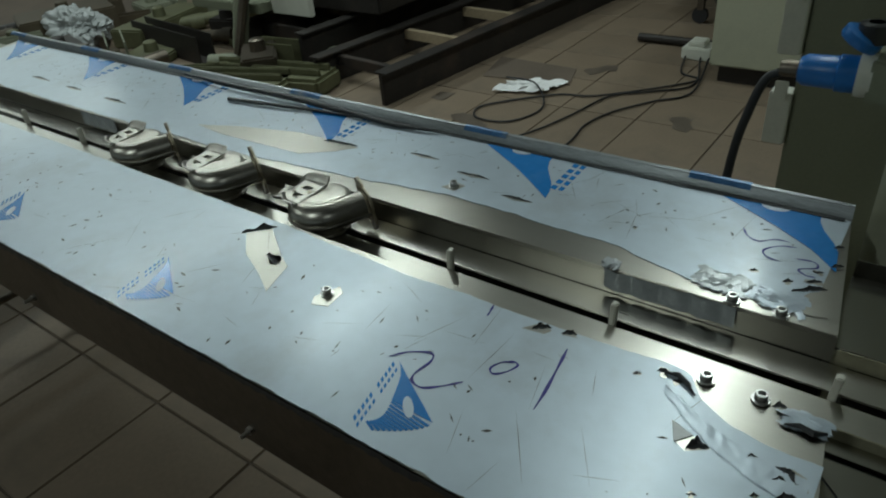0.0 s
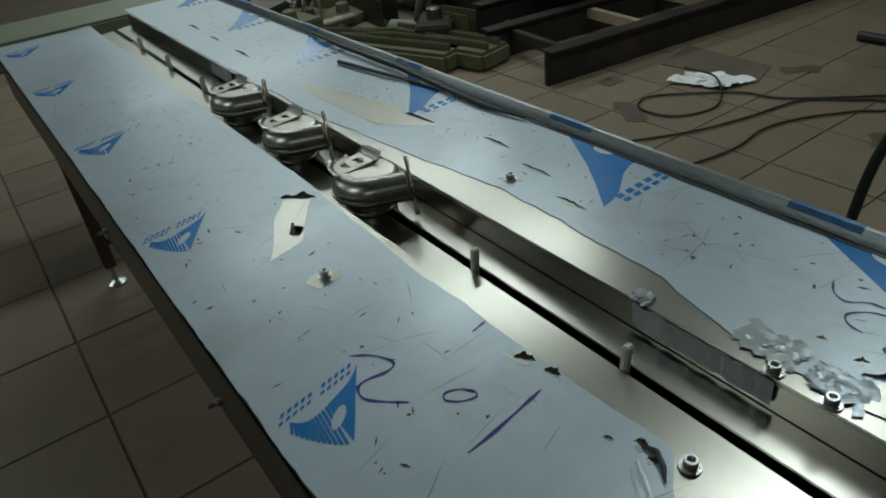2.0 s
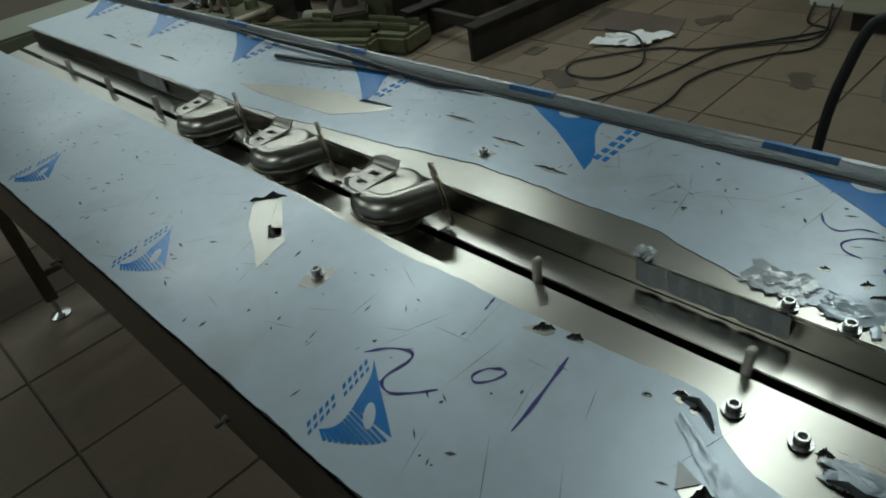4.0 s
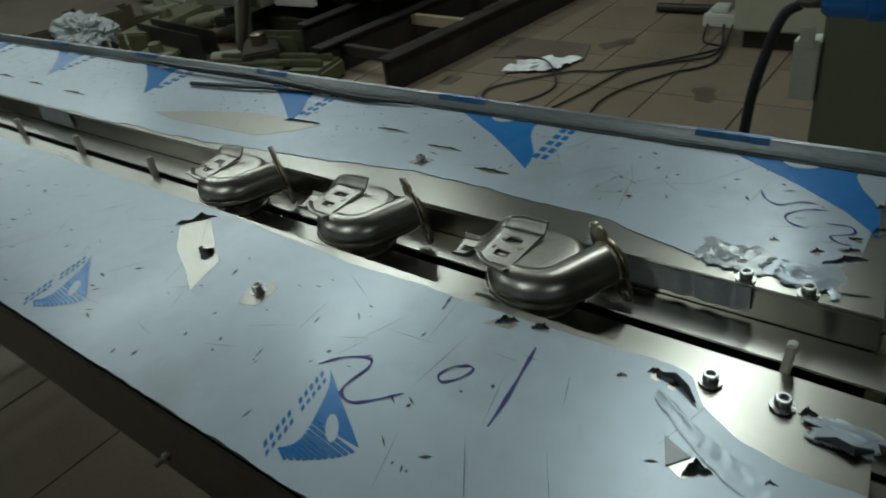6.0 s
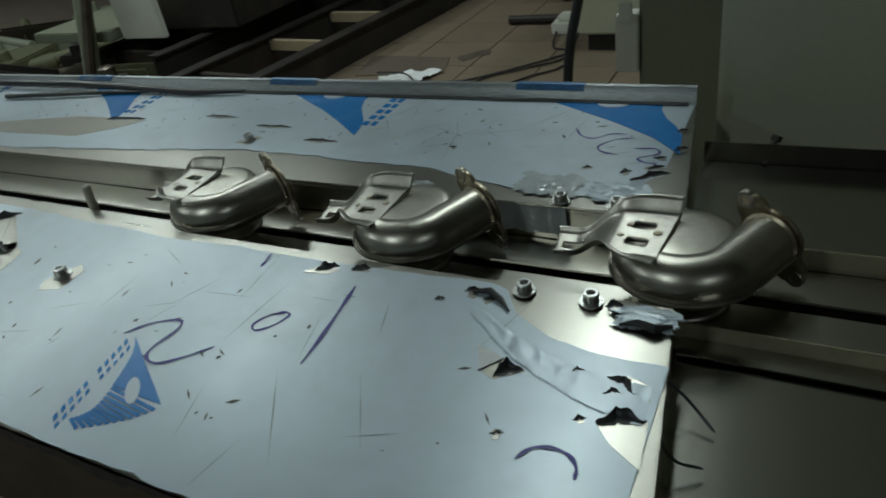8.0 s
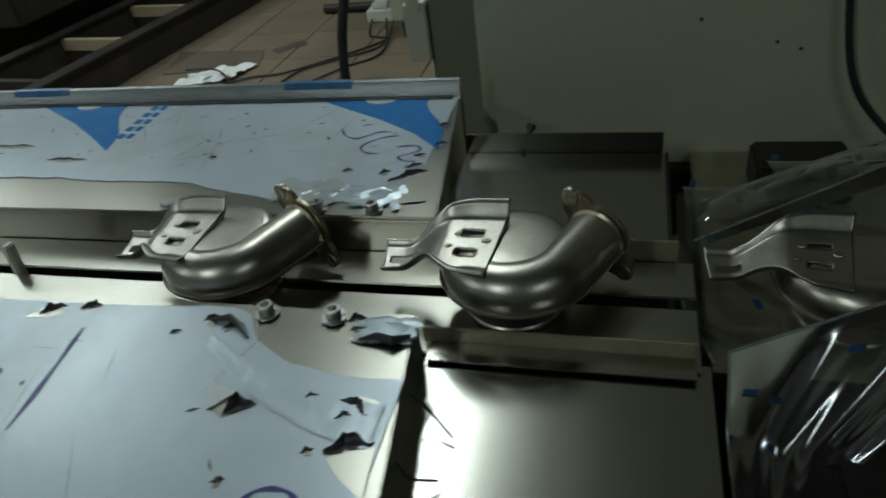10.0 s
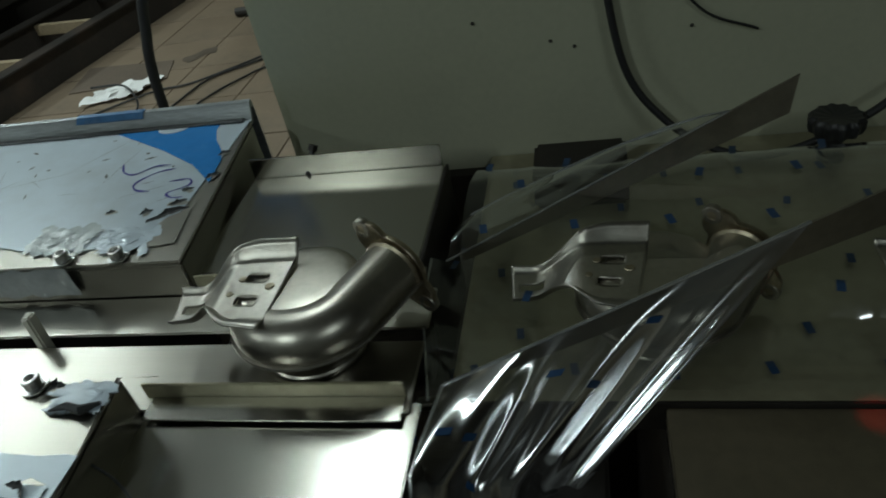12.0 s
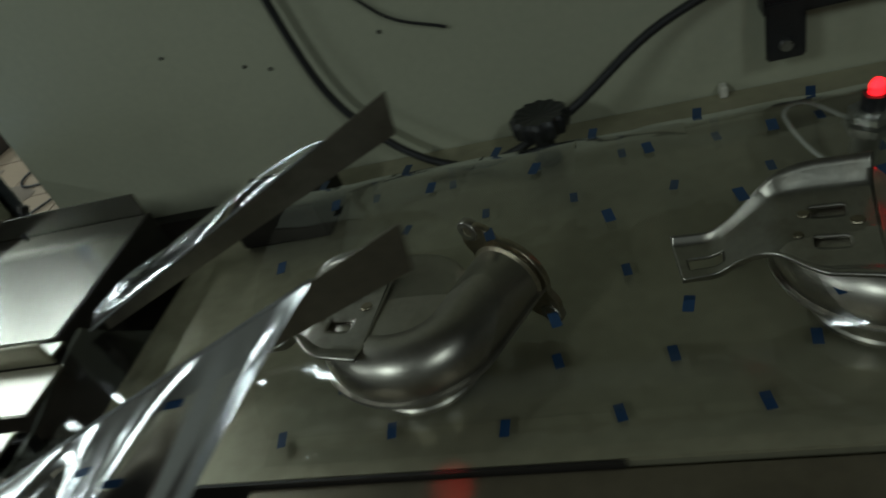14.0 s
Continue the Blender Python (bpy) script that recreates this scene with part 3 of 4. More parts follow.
crumple(far_film, -0.14, -0.07, 0.172, 0.215, 0.006, 3, FILM_CLEAR, "crumpled clear film scrap")
crumple(far_film, -0.055, 0.0, 0.168, 0.21, 0.006, 5, FILM, "crumpled grey film scrap")
crumple(near_film, 0.026, 0.07, -0.024, 0.002, 0.010, 8, FILM, "crumpled grey film scrap")
part("film_curl", tube([(0.03, -0.025, TOP + 0.002), (0.044, -0.022, TOP + 0.004), (0.058, -0.026, TOP + 0.004), (0.07, -0.018, TOP + 0.003)], [0.001, 0.0032, 0.004, 0.0015], 7), FILM_BACK, near_film, "dark curled film edge", True)
part("loose_film", sheet(lambda u, v: (-0.095 + 0.165 * u, -0.028 - 0.055 * math.sin(min(1, u * 1.25) * math.pi / 2) - 0.026 * v * (0.5 + u) + rag(u * 0.3, 14, 0.003), TOP + 0.0006 + 0.0022 * abs(noise.noise((u * 7, v * 2, 8))) * (1 - v) + 0.0009 * abs(noise.noise((u * 26, v * 5, 2)))), 60, 8), FILM, near_film, "loose wrinkled clear film edge", True)
part("film_curl", tube([(-0.104, -0.014, TOP + 0.002), (-0.088, -0.012, TOP + 0.004), (-0.074, -0.02, TOP + 0.003), (-0.062, -0.032, TOP + 0.002)], [0.0014, 0.0035, 0.003, 0.001], 7), FILM_BACK, near_film, "dark curled film edge", True)

def ragged(cx, cy, size, seed):
    """An irregular outline round a point."""
    out = []
    for i in range(11):
        a = 2 * math.pi * i / 11
        q = size * (0.55 + 0.75 * abs(noise.noise((i * 1.7, seed * 3.1, 6)))) * (1.0 + 0.5 * math.cos(2 * a + seed))
        out.append((cx + q * math.cos(a), cy + 0.75 * q * math.sin(a)))
    return out


for tx, ty, k in ((-0.105, -0.012, 0.9), (-0.085, -0.02, 0.7), (-0.13, -0.03, 0.5), (0.015, -0.085, 0.6), (0.045, -0.1, 0.8), (0.03, -0.13, 0.5), (0.02, -0.002, 0.9), (-0.02, -0.16, 0.5)):
    tear(near_film, ragged(tx, ty, 0.011 * k, tx * 90 + ty * 50), ((tx - 0.008 * k, ty - 0.003), (tx + 0.009 * k, ty + 0.002), 0.0045 * k))
for tx, ty, k in ((0.0, 0.25, 0.9), (-0.03, 0.235, 0.7), (0.018, 0.3, 0.8), (0.01, 0.35, 0.7), (-0.075, 0.24, 0.5), (-0.26, 0.27, 0.4), (0.0, 0.275, 0.6)):
    tear(far_film, ragged(tx, ty, 0.013 * k, tx * 90 + ty * 50), ((tx - 0.009 * k, ty - 0.006 * k), (tx + 0.009 * k, ty + 0.006 * k), 0.0045 * k))
# highlight on the torn triangle, painted as a white patch
part("white_flap", flat([(-0.07, -0.078), (-0.044, -0.088), (-0.058, -0.106)], TOP + 0.0006, 0.001), FILM_WHITE, near_film, "film flap coloured white for its highlight")

# small scuffs and scratches
rng = random.Random(4)
bm_n, bm_f = bmesh.new(), bmesh.new()
for i in range(460):
    far = i % 2
    x = rng.uniform(-2.2, 0.0)
    y = rng.uniform(0.25, 0.41) if far else rng.uniform(-0.26, -0.03)
    a, L, w = rng.uniform(0, 6.28), rng.uniform(0.0012, 0.009) if rng.random() < 0.7 else rng.uniform(0.015, 0.06), rng.uniform(0.0004, 0.0022)
    if L > 0.014:
        w = 0.0003
    d, s = Vector((math.cos(a), math.sin(a), 0)), Vector((-math.sin(a), math.cos(a), 0))
    c = Vector((x, y, TOP + 0.0002))
    bm = bm_f if far else bm_n
    k = [c - d * L, c + s * w * rng.uniform(0.6, 1.6), c + d * L, c - s * w]
    bm.faces.new([bm.verts.new(p) for p in k])
for bm, par in ((bm_n, near_film), (bm_f, far_film)):
    for f in bm.faces:
        f.normal_update()
        if f.normal.z < 0:
            f.normal_flip()
    tagged(part("scuffing", bm, GRIME, par, "small dark scuffs and scratches"), kind="stuff")

# grey film left on the channel's far wall
remnant = thing("film_remnant", "grey film remnant stuck along the channel wall", "film scrap")
part("strip", sheet(lambda u, v: (-0.255 + 0.185 * u, 0.1505 - 0.0035 * abs(math.sin(14 * u)) - 0.002 * v, Z - 0.033 + 0.0345 * v + 0.001 * math.sin(40 * u)), 40, 4), FILM_GREY, remnant, "", True)
crumple(remnant, -0.262, -0.24, 0.15, 0.172, 0.012, 21, FILM_GREY, "folded end of the strip")
remnant2 = thing("film_remnant", "grey film remnant on the far channel edge", "film scrap")
part("strip", sheet(lambda u, v: (-1.68 + 0.16 * u, 0.1505 - 0.0035 * abs(math.sin(14 * u)), Z - 0.033 + 0.0345 * v), 30, 3), FILM_GREY, remnant2, "", True)

# ---- bolts ----


def cap_screw(x, y, label, tilt=0.0):
    ob = thing("socket_screw", label, "screw", pose(x, y, Z + 0.0016, tilt), "deck screws")
    part("washer", lathe([(0.0, 0), (0.0105, 0), (0.0105, 0.0015), (0.0, 0.0015)], 20), BOLT_STEEL, ob)
    head = lathe([(0.0065, 0.0015), (0.007, 0.0022), (0.007, 0.0092), (0.0062, 0.0102), (0.0042, 0.0102), (0.0038, 0.0095), (0.0036, 0.005), (0.0, 0.005)], 24)
    part("head", head, BOLT_STEEL, ob, "", True)
    return ob


for bx, by in ((-0.06, 0.0), (0.0, 0.0), (-0.08, 0.16), (-0.02, 0.16)):
    cap_screw(bx, by, "zinc socket-head screw with washer by the table end")
cap_screw(-0.567, -0.101, "lone socket screw on a torn film patch")
cap_screw(-0.593, 0.252, "socket screw with nut on the far deck")
for sx in (-1.15, -0.56, -0.2):
    scr = thing("skirt_screw", "small zinc screw in the side skirt", "screw", pose(sx, YN - 0.0015, 0.675, 90), "skirt screws")
    part("head", lathe([(0.0, 0), (0.006, 0), (0.006, 0.006), (0.0045, 0.007), (0.0, 0.007)], 16), BOLT_STEEL, scr, "", True)
    part("shank", lathe([(0.0, 0.007), (0.0034, 0.007), (0.0034, 0.018), (0.0, 0.018)], 12), BOLT_STEEL, scr, "", True)

# ---- transfer plates and machine ----
transfer = thing("transfer_plates", "brushed steel transfer plates between table and wrapper", "steel plate")
part("near_plate", box(0.068, 0.292, -0.34, 0.024, 0.731, 0.735, 0.001), STEEL_PLATE, transfer)
part("near_guide", box(0.063, 0.281, 0.0255, 0.0285, 0.731, 0.754, 0.0008), STEEL_BED, transfer)
part("near_guide_foot", box(0.07, 0.281, 0.002, 0.0252, 0.7385, 0.7402, 0.0005), STEEL_PLATE, transfer)
part("far_plate", box(0.035, 0.264, 0.176, 0.35, 0.741, 0.745, 0.001), STEEL_PLATE, transfer)
part("far_guide", box(0.05, 0.272, 0.1555, 0.1585, 0.735, 0.758, 0.0008), STEEL_BED, transfer)
part("far_guide_foot", box(0.05, 0.272, 0.159, 0.1755, 0.739, 0.742, 0.0005), STEEL_PLATE, transfer)
part("back_lip", box(0.035, 0.262, 0.3505, 0.3535, 0.741, 0.77, 0.0008), STEEL_PLATE, transfer)
# shade of the gap towards the wrapper is put into this end's black
part("end_drop", box(0.2645, 0.268, 0.176, 0.352, 0.64, 0.745, 0.0008), BLACK_STEEL, transfer, "folded end of the far plate, black for the shaded gap")
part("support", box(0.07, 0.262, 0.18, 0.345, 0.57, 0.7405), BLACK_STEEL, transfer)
part("support", box(0.08, 0.288, -0.335, 0.0, 0.0, 0.7305), BLACK_STEEL, transfer)
for pts in ([(0.072, -0.055, 0.765), (0.09, -0.06, 0.752), (0.112, -0.075, 0.74)], [(0.078, -0.11, 0.76), (0.092, -0.118, 0.75), (0.11, -0.112, 0.742)]):
    w = thing("film_thread", "dark torn film thread hanging off the table end", "film scrap", group="film threads")
    part("thread", tube(curve_points(pts, 6), [0.0012] * 12 + [0.0004], 6), FILM_BACK, w, "", True)
stud = thing("stud", "small bolt stub standing on the machine side", "bolt", pose(0.108, 0.36, 0.762, -25, 20))
part("shank", tube([(0, 0, -0.02), (0, 0, 0.014)], 0.0035, 10), BLACK_PLASTIC, stud)
part("head", tube([(0, 0, 0.008), (0, 0, 0.015)], 0.006, 6), BLACK_STEEL, stud)

machine = thing("wrapping_machine", "worn steel bed of a flow wrapping machine", "machine")
part("bed_plate", box(0.3, 2.6, 0.062, 0.457, 0.675, 0.69, 0.001), STEEL_BED, machine)
part("side_table", box(0.47, 2.6, -0.6, 0.0588, 0.672, 0.687, 0.001), SIDE_STEEL, machine)
part("body", box(0.47, 2.6, -0.55, 0.42, 0.0, 0.6595), BLACK_STEEL, machine, "dark machine body")
part("front_bar", box(0.385, 0.425, -0.6, 0.03, 0.5, 0.67, 0.003), BLACK_STEEL, machine, "dark bar under the film")
# black strip draws the shade in the gap between bed and side table
part("bed_seam", box(0.30, 0.72, 0.0592, 0.0616, 0.66, 0.6912), BLACK_STEEL, machine)

cab = thing("machine_cabinet", "cream painted machine cabinet with rounded vertical edges", "cabinet")
part("body", box(0.03, 2.8, 0.458, 1.15, 0.0, 1.75, 0.022), CREAM, cab, "", True)
part("door_rib", box(1.02, 1.05, 0.452, 0.458, 0.75, 1.7, 0.002), CREAM, cab)
part("skirting", box(0.06, 2.75, 0.44, 0.4575, 0.0, 0.6745), BLACK_STEEL, cab)
for mx, mz in ((0.384, 0.83), (0.534, 0.83), (0.41, 0.821), (0.30, 0.86), (0.62, 0.9)):
    bm = cyl(0.0022, 0.0016, 0.0015, 10)
    part("paint_chip", bm, GRIME, cab).matrix_basis = pose(mx, 0.4575, mz, 90)
back = thing("control_box", "dark olive control box behind the table", "cabinet")
part("body", box(-0.22, 0.025, 1.1, 1.5, 0.0, 1.7, 0.008), OLIVE, back)
part("socket_mount", box(-0.03, 0.024, 0.6, 1.0995, 0.9, 0.97, 0.004), OLIVE, back)

clip = thing("cable_clip", "pale plastic cable clip on the box edge", "bracket")
part("body", box(-0.27, -0.2195, 1.09, 1.14, 0.585, 0.715, 0.003), CREAM_LIGHT, clip)
part("latch", box(-0.26, -0.23, 1.084, 1.0895, 0.70, 0.745, 0.002), CREAM_LIGHT, clip)
clip2 = copy_thing(clip, pose(0, 0, 0.22))
tagged(clip2, "pale plastic clip above the plug")

plug = thing("industrial_plug", "blue industrial plug with grey socket and hinged lid", "plug", pose(-0.10, 0.63, 0.935, 0, 90, 4))
part("cable_gland", lathe([(0, -0.065), (0.012, -0.065), (0.014, -0.055), (0.014, -0.038), (0.018, -0.034), (0, -0.034)], 18), STEEL_DARK, plug, "", True)
part("plug_body", lathe([(0.0, -0.036), (0.02, -0.036), (0.026, -0.026), (0.027, 0.02), (0.03, 0.022), (0.03, 0.05), (0.0, 0.05)], 28), PLUG_BLUE, plug, "", True)
part("socket", lathe([(0.0, 0.05), (0.034, 0.05), (0.035, 0.056), (0.035, 0.1), (0.03, 0.104), (0.0, 0.104)], 28), CREAM_LIGHT, plug, "", True)
lid = lathe([(0.0, 0), (0.03, 0), (0.032, 0.004), (0.032, 0.016), (0.026, 0.02), (0, 0.02)], 26)
lid.transform(pose(-0.05, 0, 0.04, 0, -60, 0))
part("lid", lid, PLUG_BLUE, plug, "blue hinged lid standing open", True)
coil = lathe([(0.012, 0), (0.024, 0.002), (0.026, 0.03), (0.012, 0.034)], 20)
coil.transform(pose(-0.085, 0, 0.06, 0, 90, 0))
part("upper_gland", coil, BLACK_PLASTIC, plug, "", True)

cable1 = thing("power_cable", "thick black power cable hanging from the plug", "cable")
part("cord", tube(curve_points([(-0.165, 0.63, 0.925), (-0.185, 0.625, 0.91), (-0.2, 0.615, 0.86), (-0.215, 0.6, 0.76), (-0.23, 0.6, 0.5), (-0.26, 0.65, 0.2), (-0.4, 0.8, 0.012)], 8), 0.008, 10), RUBBER, cable1, "", True)
cable2 = thing("machine_cable", "black cable looping along the cabinet front", "cable")
part("cord", tube(curve_points([(0.43, 0.448, 1.06), (0.44, 0.445, 0.93), (0.462, 0.44, 0.80), (0.505, 0.43, 0.735), (0.56, 0.415, 0.70), (0.62, 0.40, 0.698), (0.70, 0.40, 0.735), (0.79, 0.43, 0.785), (0.90, 0.445, 0.81), (1.1, 0.448, 0.83)], 8), 0.0043, 10), RUBBER, cable2, "", True)
cable3 = thing("machine_cable", "thin black cable against the cream cabinet", "cable")
part("cord", tube(curve_points([(0.47, 0.4535, 1.06), (0.49, 0.4535, 0.93), (0.54, 0.4535, 0.85), (0.6, 0.4535, 0.82)], 8), 0.0016, 6), RUBBER, cable3, "", True)

knob = thing("clamp_knob", "black plastic star knob on a short post", "knob", pose(0.672, 0.395, 0.691))
part("post", lathe([(0, 0), (0.013, 0), (0.013, 0.004), (0.0095, 0.006), (0.0095, 0.032), (0, 0.032)], 18), BLACK_PLASTIC, knob, "", True)
head = bmesh.new()
ring = lambda r, z: [head.verts.new(((r + 0.0016 * math.cos(12 * a)) * math.cos(a), (r + 0.0016 * math.cos(12 * a)) * math.sin(a), z)) for a in np.linspace(0, 2 * math.pi, 72, endpoint=False)]
rings = [ring(r, z) for r, z in ((0.014, 0.03), (0.024, 0.034), (0.0265, 0.04), (0.0265, 0.048), (0.023, 0.052), (0.012, 0.05), (0.004, 0.049))]
for a, b in zip(rings, rings[1:]):
    for i in range(72):
        head.faces.new((a[i], a[(i + 1) % 72], b[(i + 1) % 72], b[i]))
head.faces.new(rings[-1])
part("grip", head, BLACK_PLASTIC, knob, "", True)

sensor = thing("proximity_sensor", "nickel threaded sensor with glowing red light", "sensor", pose(0.905, 0.287, 0.693, 4, 5))
part("barrel", lathe([(0, 0), (0.0085, 0), (0.009, 0.002), (0.009, 0.062), (0.0, 0.062)], 22), BOLT_STEEL, sensor, "", True)
part("lock_nut", cyl(0.017, 0.017, 0.006, 6), BOLT_STEEL, sensor).matrix_basis = pose(0, 0, 0.046)
part("lock_nut", cyl(0.015, 0.015, 0.005, 6), BOLT_STEEL, sensor).matrix_basis = pose(0, 0, 0.055)
part("neck", lathe([(0, 0.062), (0.008, 0.062), (0.008, 0.074), (0, 0.074)], 18), BLACK_PLASTIC, sensor, "", True)
part("light", lathe([(0, 0.074), (0.0047, 0.074), (0.0047, 0.08), (0.003, 0.084), (0, 0.084)], 18), RED_LED, sensor, "glowing red indicator", True)
wire = thing("sensor_wire", "thin pale wire loop beside the sensor", "wire")
part("cord", tube(curve_points([(0.904, 0.30, 0.736), (0.878, 0.325, 0.743), (0.866, 0.335, 0.728), (0.882, 0.31, 0.706), (0.904, 0.295, 0.697)], 8), 0.0016, 6), CREAM_LIGHT, wire, "", True)
holder = thing("sensor_bracket", "black bracket bolted to the cabinet front", "bracket")
part("plate", box(0.872, 1.2, 0.43, 0.4575, 0.765, 0.87, 0.003), BLACK_PLASTIC, holder)
part("ear", box(0.872, 0.904, 0.425, 0.4298, 0.728, 0.78, 0.002), BLACK_PLASTIC, holder)
part("bolt", lathe([(0, 0), (0.006, 0), (0.005, 0.003), (0, 0.003)], 14), BOLT_STEEL, holder, "", True).matrix_basis = pose(0.888, 0.425, 0.742, 90)
tagclip = thing("white_clip", "tiny white clip at the bed's back edge", "clip")
part("body", box(0.835, 0.842, 0.445, 0.456, 0.6905, 0.702, 0.001), WHITE_PLASTIC, tagclip)
under = thing("bed_motor", "dark block seen through the film below", "motor")
part("body", box(0.36, 0.46, 0.33, 0.4, 0.6905, 0.735, 0.004), BLACK_STEEL, under)

# ---- forming plates and folded film ----
E1A, E1B = Vector((0.288, 0.19, 0.735)), Vector((0.5905, 0.2588, 0.8563))
E2A, E2B = Vector((0.30, 0.035, 0.735)), Vector((0.623, 0.118, 0.8416))


def former(a, b, name_label):
    ob = thing("forming_plate", name_label, "forming plate", group="forming plates")
    s = a + (b - a) * 0.05
    drop, th = Vector((-0.004, 0, -0.034)), Vector((0, 0.0022, 0))
    bm = bmesh.new()
    vs = [bm.verts.new(p) for p in (s, b, b + drop, s + drop * 0.3, s + th, b + th, b + drop + th, s + drop * 0.3 + th)]
    for f in ((0, 1, 2, 3), (7, 6, 5, 4), (0, 4, 5, 1), (1, 5, 6, 2), (2, 6, 7, 3), (3, 7, 4, 0)):
        bm.faces.new([vs[i] for i in f])
    bmesh.ops.recalc_face_normals(bm, faces=bm.faces)
    part("blade", bm, BLADE, ob)
    return ob


former(E1A, E1B, "slanting steel forming blade beside the cabinet")
former(E2A, E2B, "slanting steel forming blade on the operator side")
wing_n = thing("film_wing", "clear film pulled over the near forming blade in folds", "wrapping film", group="film wings")


def near_wing(u, v):
    top = E2A + (E2B - E2A) * (0.02 + 0.8 * u)
    low = Vector((0.297, -0.05, 0.738)).lerp(Vector((0.405, 0.004, 0.66)), u)
    far = Vector((0.32, -0.13, 0.60)).lerp(Vector((0.37, -0.06, 0.54)), u)
    p = top.lerp(low, min(1, v * 1.6)) if v < 0.625 else low.lerp(far, (v - 0.625) / 0.375)
    w = math.sin(math.pi * min(1, v * 1.2)) * 0.0075
    k = 6.0 * u + 0.25 * v + 0.35 * noise.noise((u * 2, v * 0.7, 1))
    return p + Vector((0.0, -0.6, 0.8)) * w * (1.2 * math.sin(k * 2.3) + 0.4 * math.sin(k * 5.3 + 1)) + Vector((0, 0, 0.0015))


part("sheet", sheet(near_wing, 70, 34), CLEAR_FOLD, wing_n, "", True)
# thin tubes added on the fold lines to carry their bright glint
part("folded_edge", tube([near_wing(u, 0) for u in np.linspace(0, 1, 12)], 0.0013, 7), FILM_EDGE, wing_n, "folded film edge, a metallic tube for its glint", True)
part("folded_edge", tube([near_wing(0, v) for v in np.linspace(0, 1, 10)], 0.0013, 7), FILM_EDGE, wing_n, "folded film edge, a metallic tube for its glint", True)
wing_f = thing("film_wing", "clear film pulled over the far forming blade", "wrapping film", group="film wings")


def far_wing(u, v):
    top = E1A + (E1B - E1A) * (0.0 + 0.82 * u)
    spread = (1 - u) ** 0.75
    out = top + Vector((0.012 * (1 - u), 0.082, 0.01 - 0.016 * (1 - u))) * spread
    p = top.lerp(out, v)
    k = 5 * u + 1.5 * noise.noise((u * 2, v * 2, 4))
    return p + Vector((0, -0.3, 1)) * (math.sin(math.pi * v) * spread * (0.012 + 0.004 * math.sin(k * 2.5)) + 0.001)


part("sheet", sheet(far_wing, 50, 20), CLEAR_LOOSE, wing_f, "", True)
part("folded_edge", tube([far_wing(u, 0) for u in np.linspace(0, 1, 12)], 0.0012, 7), FILM_EDGE, wing_f, "folded film edge, a metallic tube for its glint", True)
part("folded_edge", tube([far_wing(u, 1) for u in np.linspace(0.0, 1, 14)], 0.0012, 7), FILM_EDGE, wing_f, "folded film edge, a metallic tube for its glint", True)
# the film's mouth between the blades, and the dashes printed on the near wing
mouth = thing("film_mouth", "clear film drawn up over the bed between the blades", "wrapping film")
LIP = curve_points([(0.296, 0.028, 0.733), (0.281, 0.09, 0.722), (0.272, 0.14, 0.726), (0.272, 0.195, 0.735)], 8)
part("folded_edge", tube(LIP, 0.0013, 7), FILM_EDGE, mouth, "folded film edge, a metallic tube for its glint", True)
part("sheet", sheet(lambda u, v: LIP[int(u * 24)].lerp(Vector((0.37, 0.07 + 0.15 * u, 0.6955)), v) + Vector((0, 0, 0.004 * math.sin(5 * v + 9 * u))), 24, 12), CLEAR, mouth, "", True)
for u, v in ((0.08, 0.34), (0.2, 0.4), (0.42, 0.2), (0.62, 0.3), (0.68, 0.12), (0.3, 0.62)):
    a, b, c = near_wing(u, v), near_wing(u + 0.04, v + 0.01), near_wing(u, v + 0.05)
    e1, e2 = (b - a).normalized() * 0.011, (c - a).normalized() * 0.006
    n = e1.cross(e2).normalized() * (0.0008 if e1.cross(e2).z > 0 else -0.0008)
    bm = bmesh.new()
    bm.faces.new([bm.verts.new(a + n + k) for k in (-e1 * 0.5 - e2 * 0.5, e1 * 0.5 - e2 * 0.5, e1 * 0.5 + e2 * 0.5, -e1 * 0.5 + e2 * 0.5)])
    part("dash", bm, DASH, wing_n, "dark blue printed dash")
# ---- film travelling with the goods, in rigid sections ----
SECTION = 0.0775


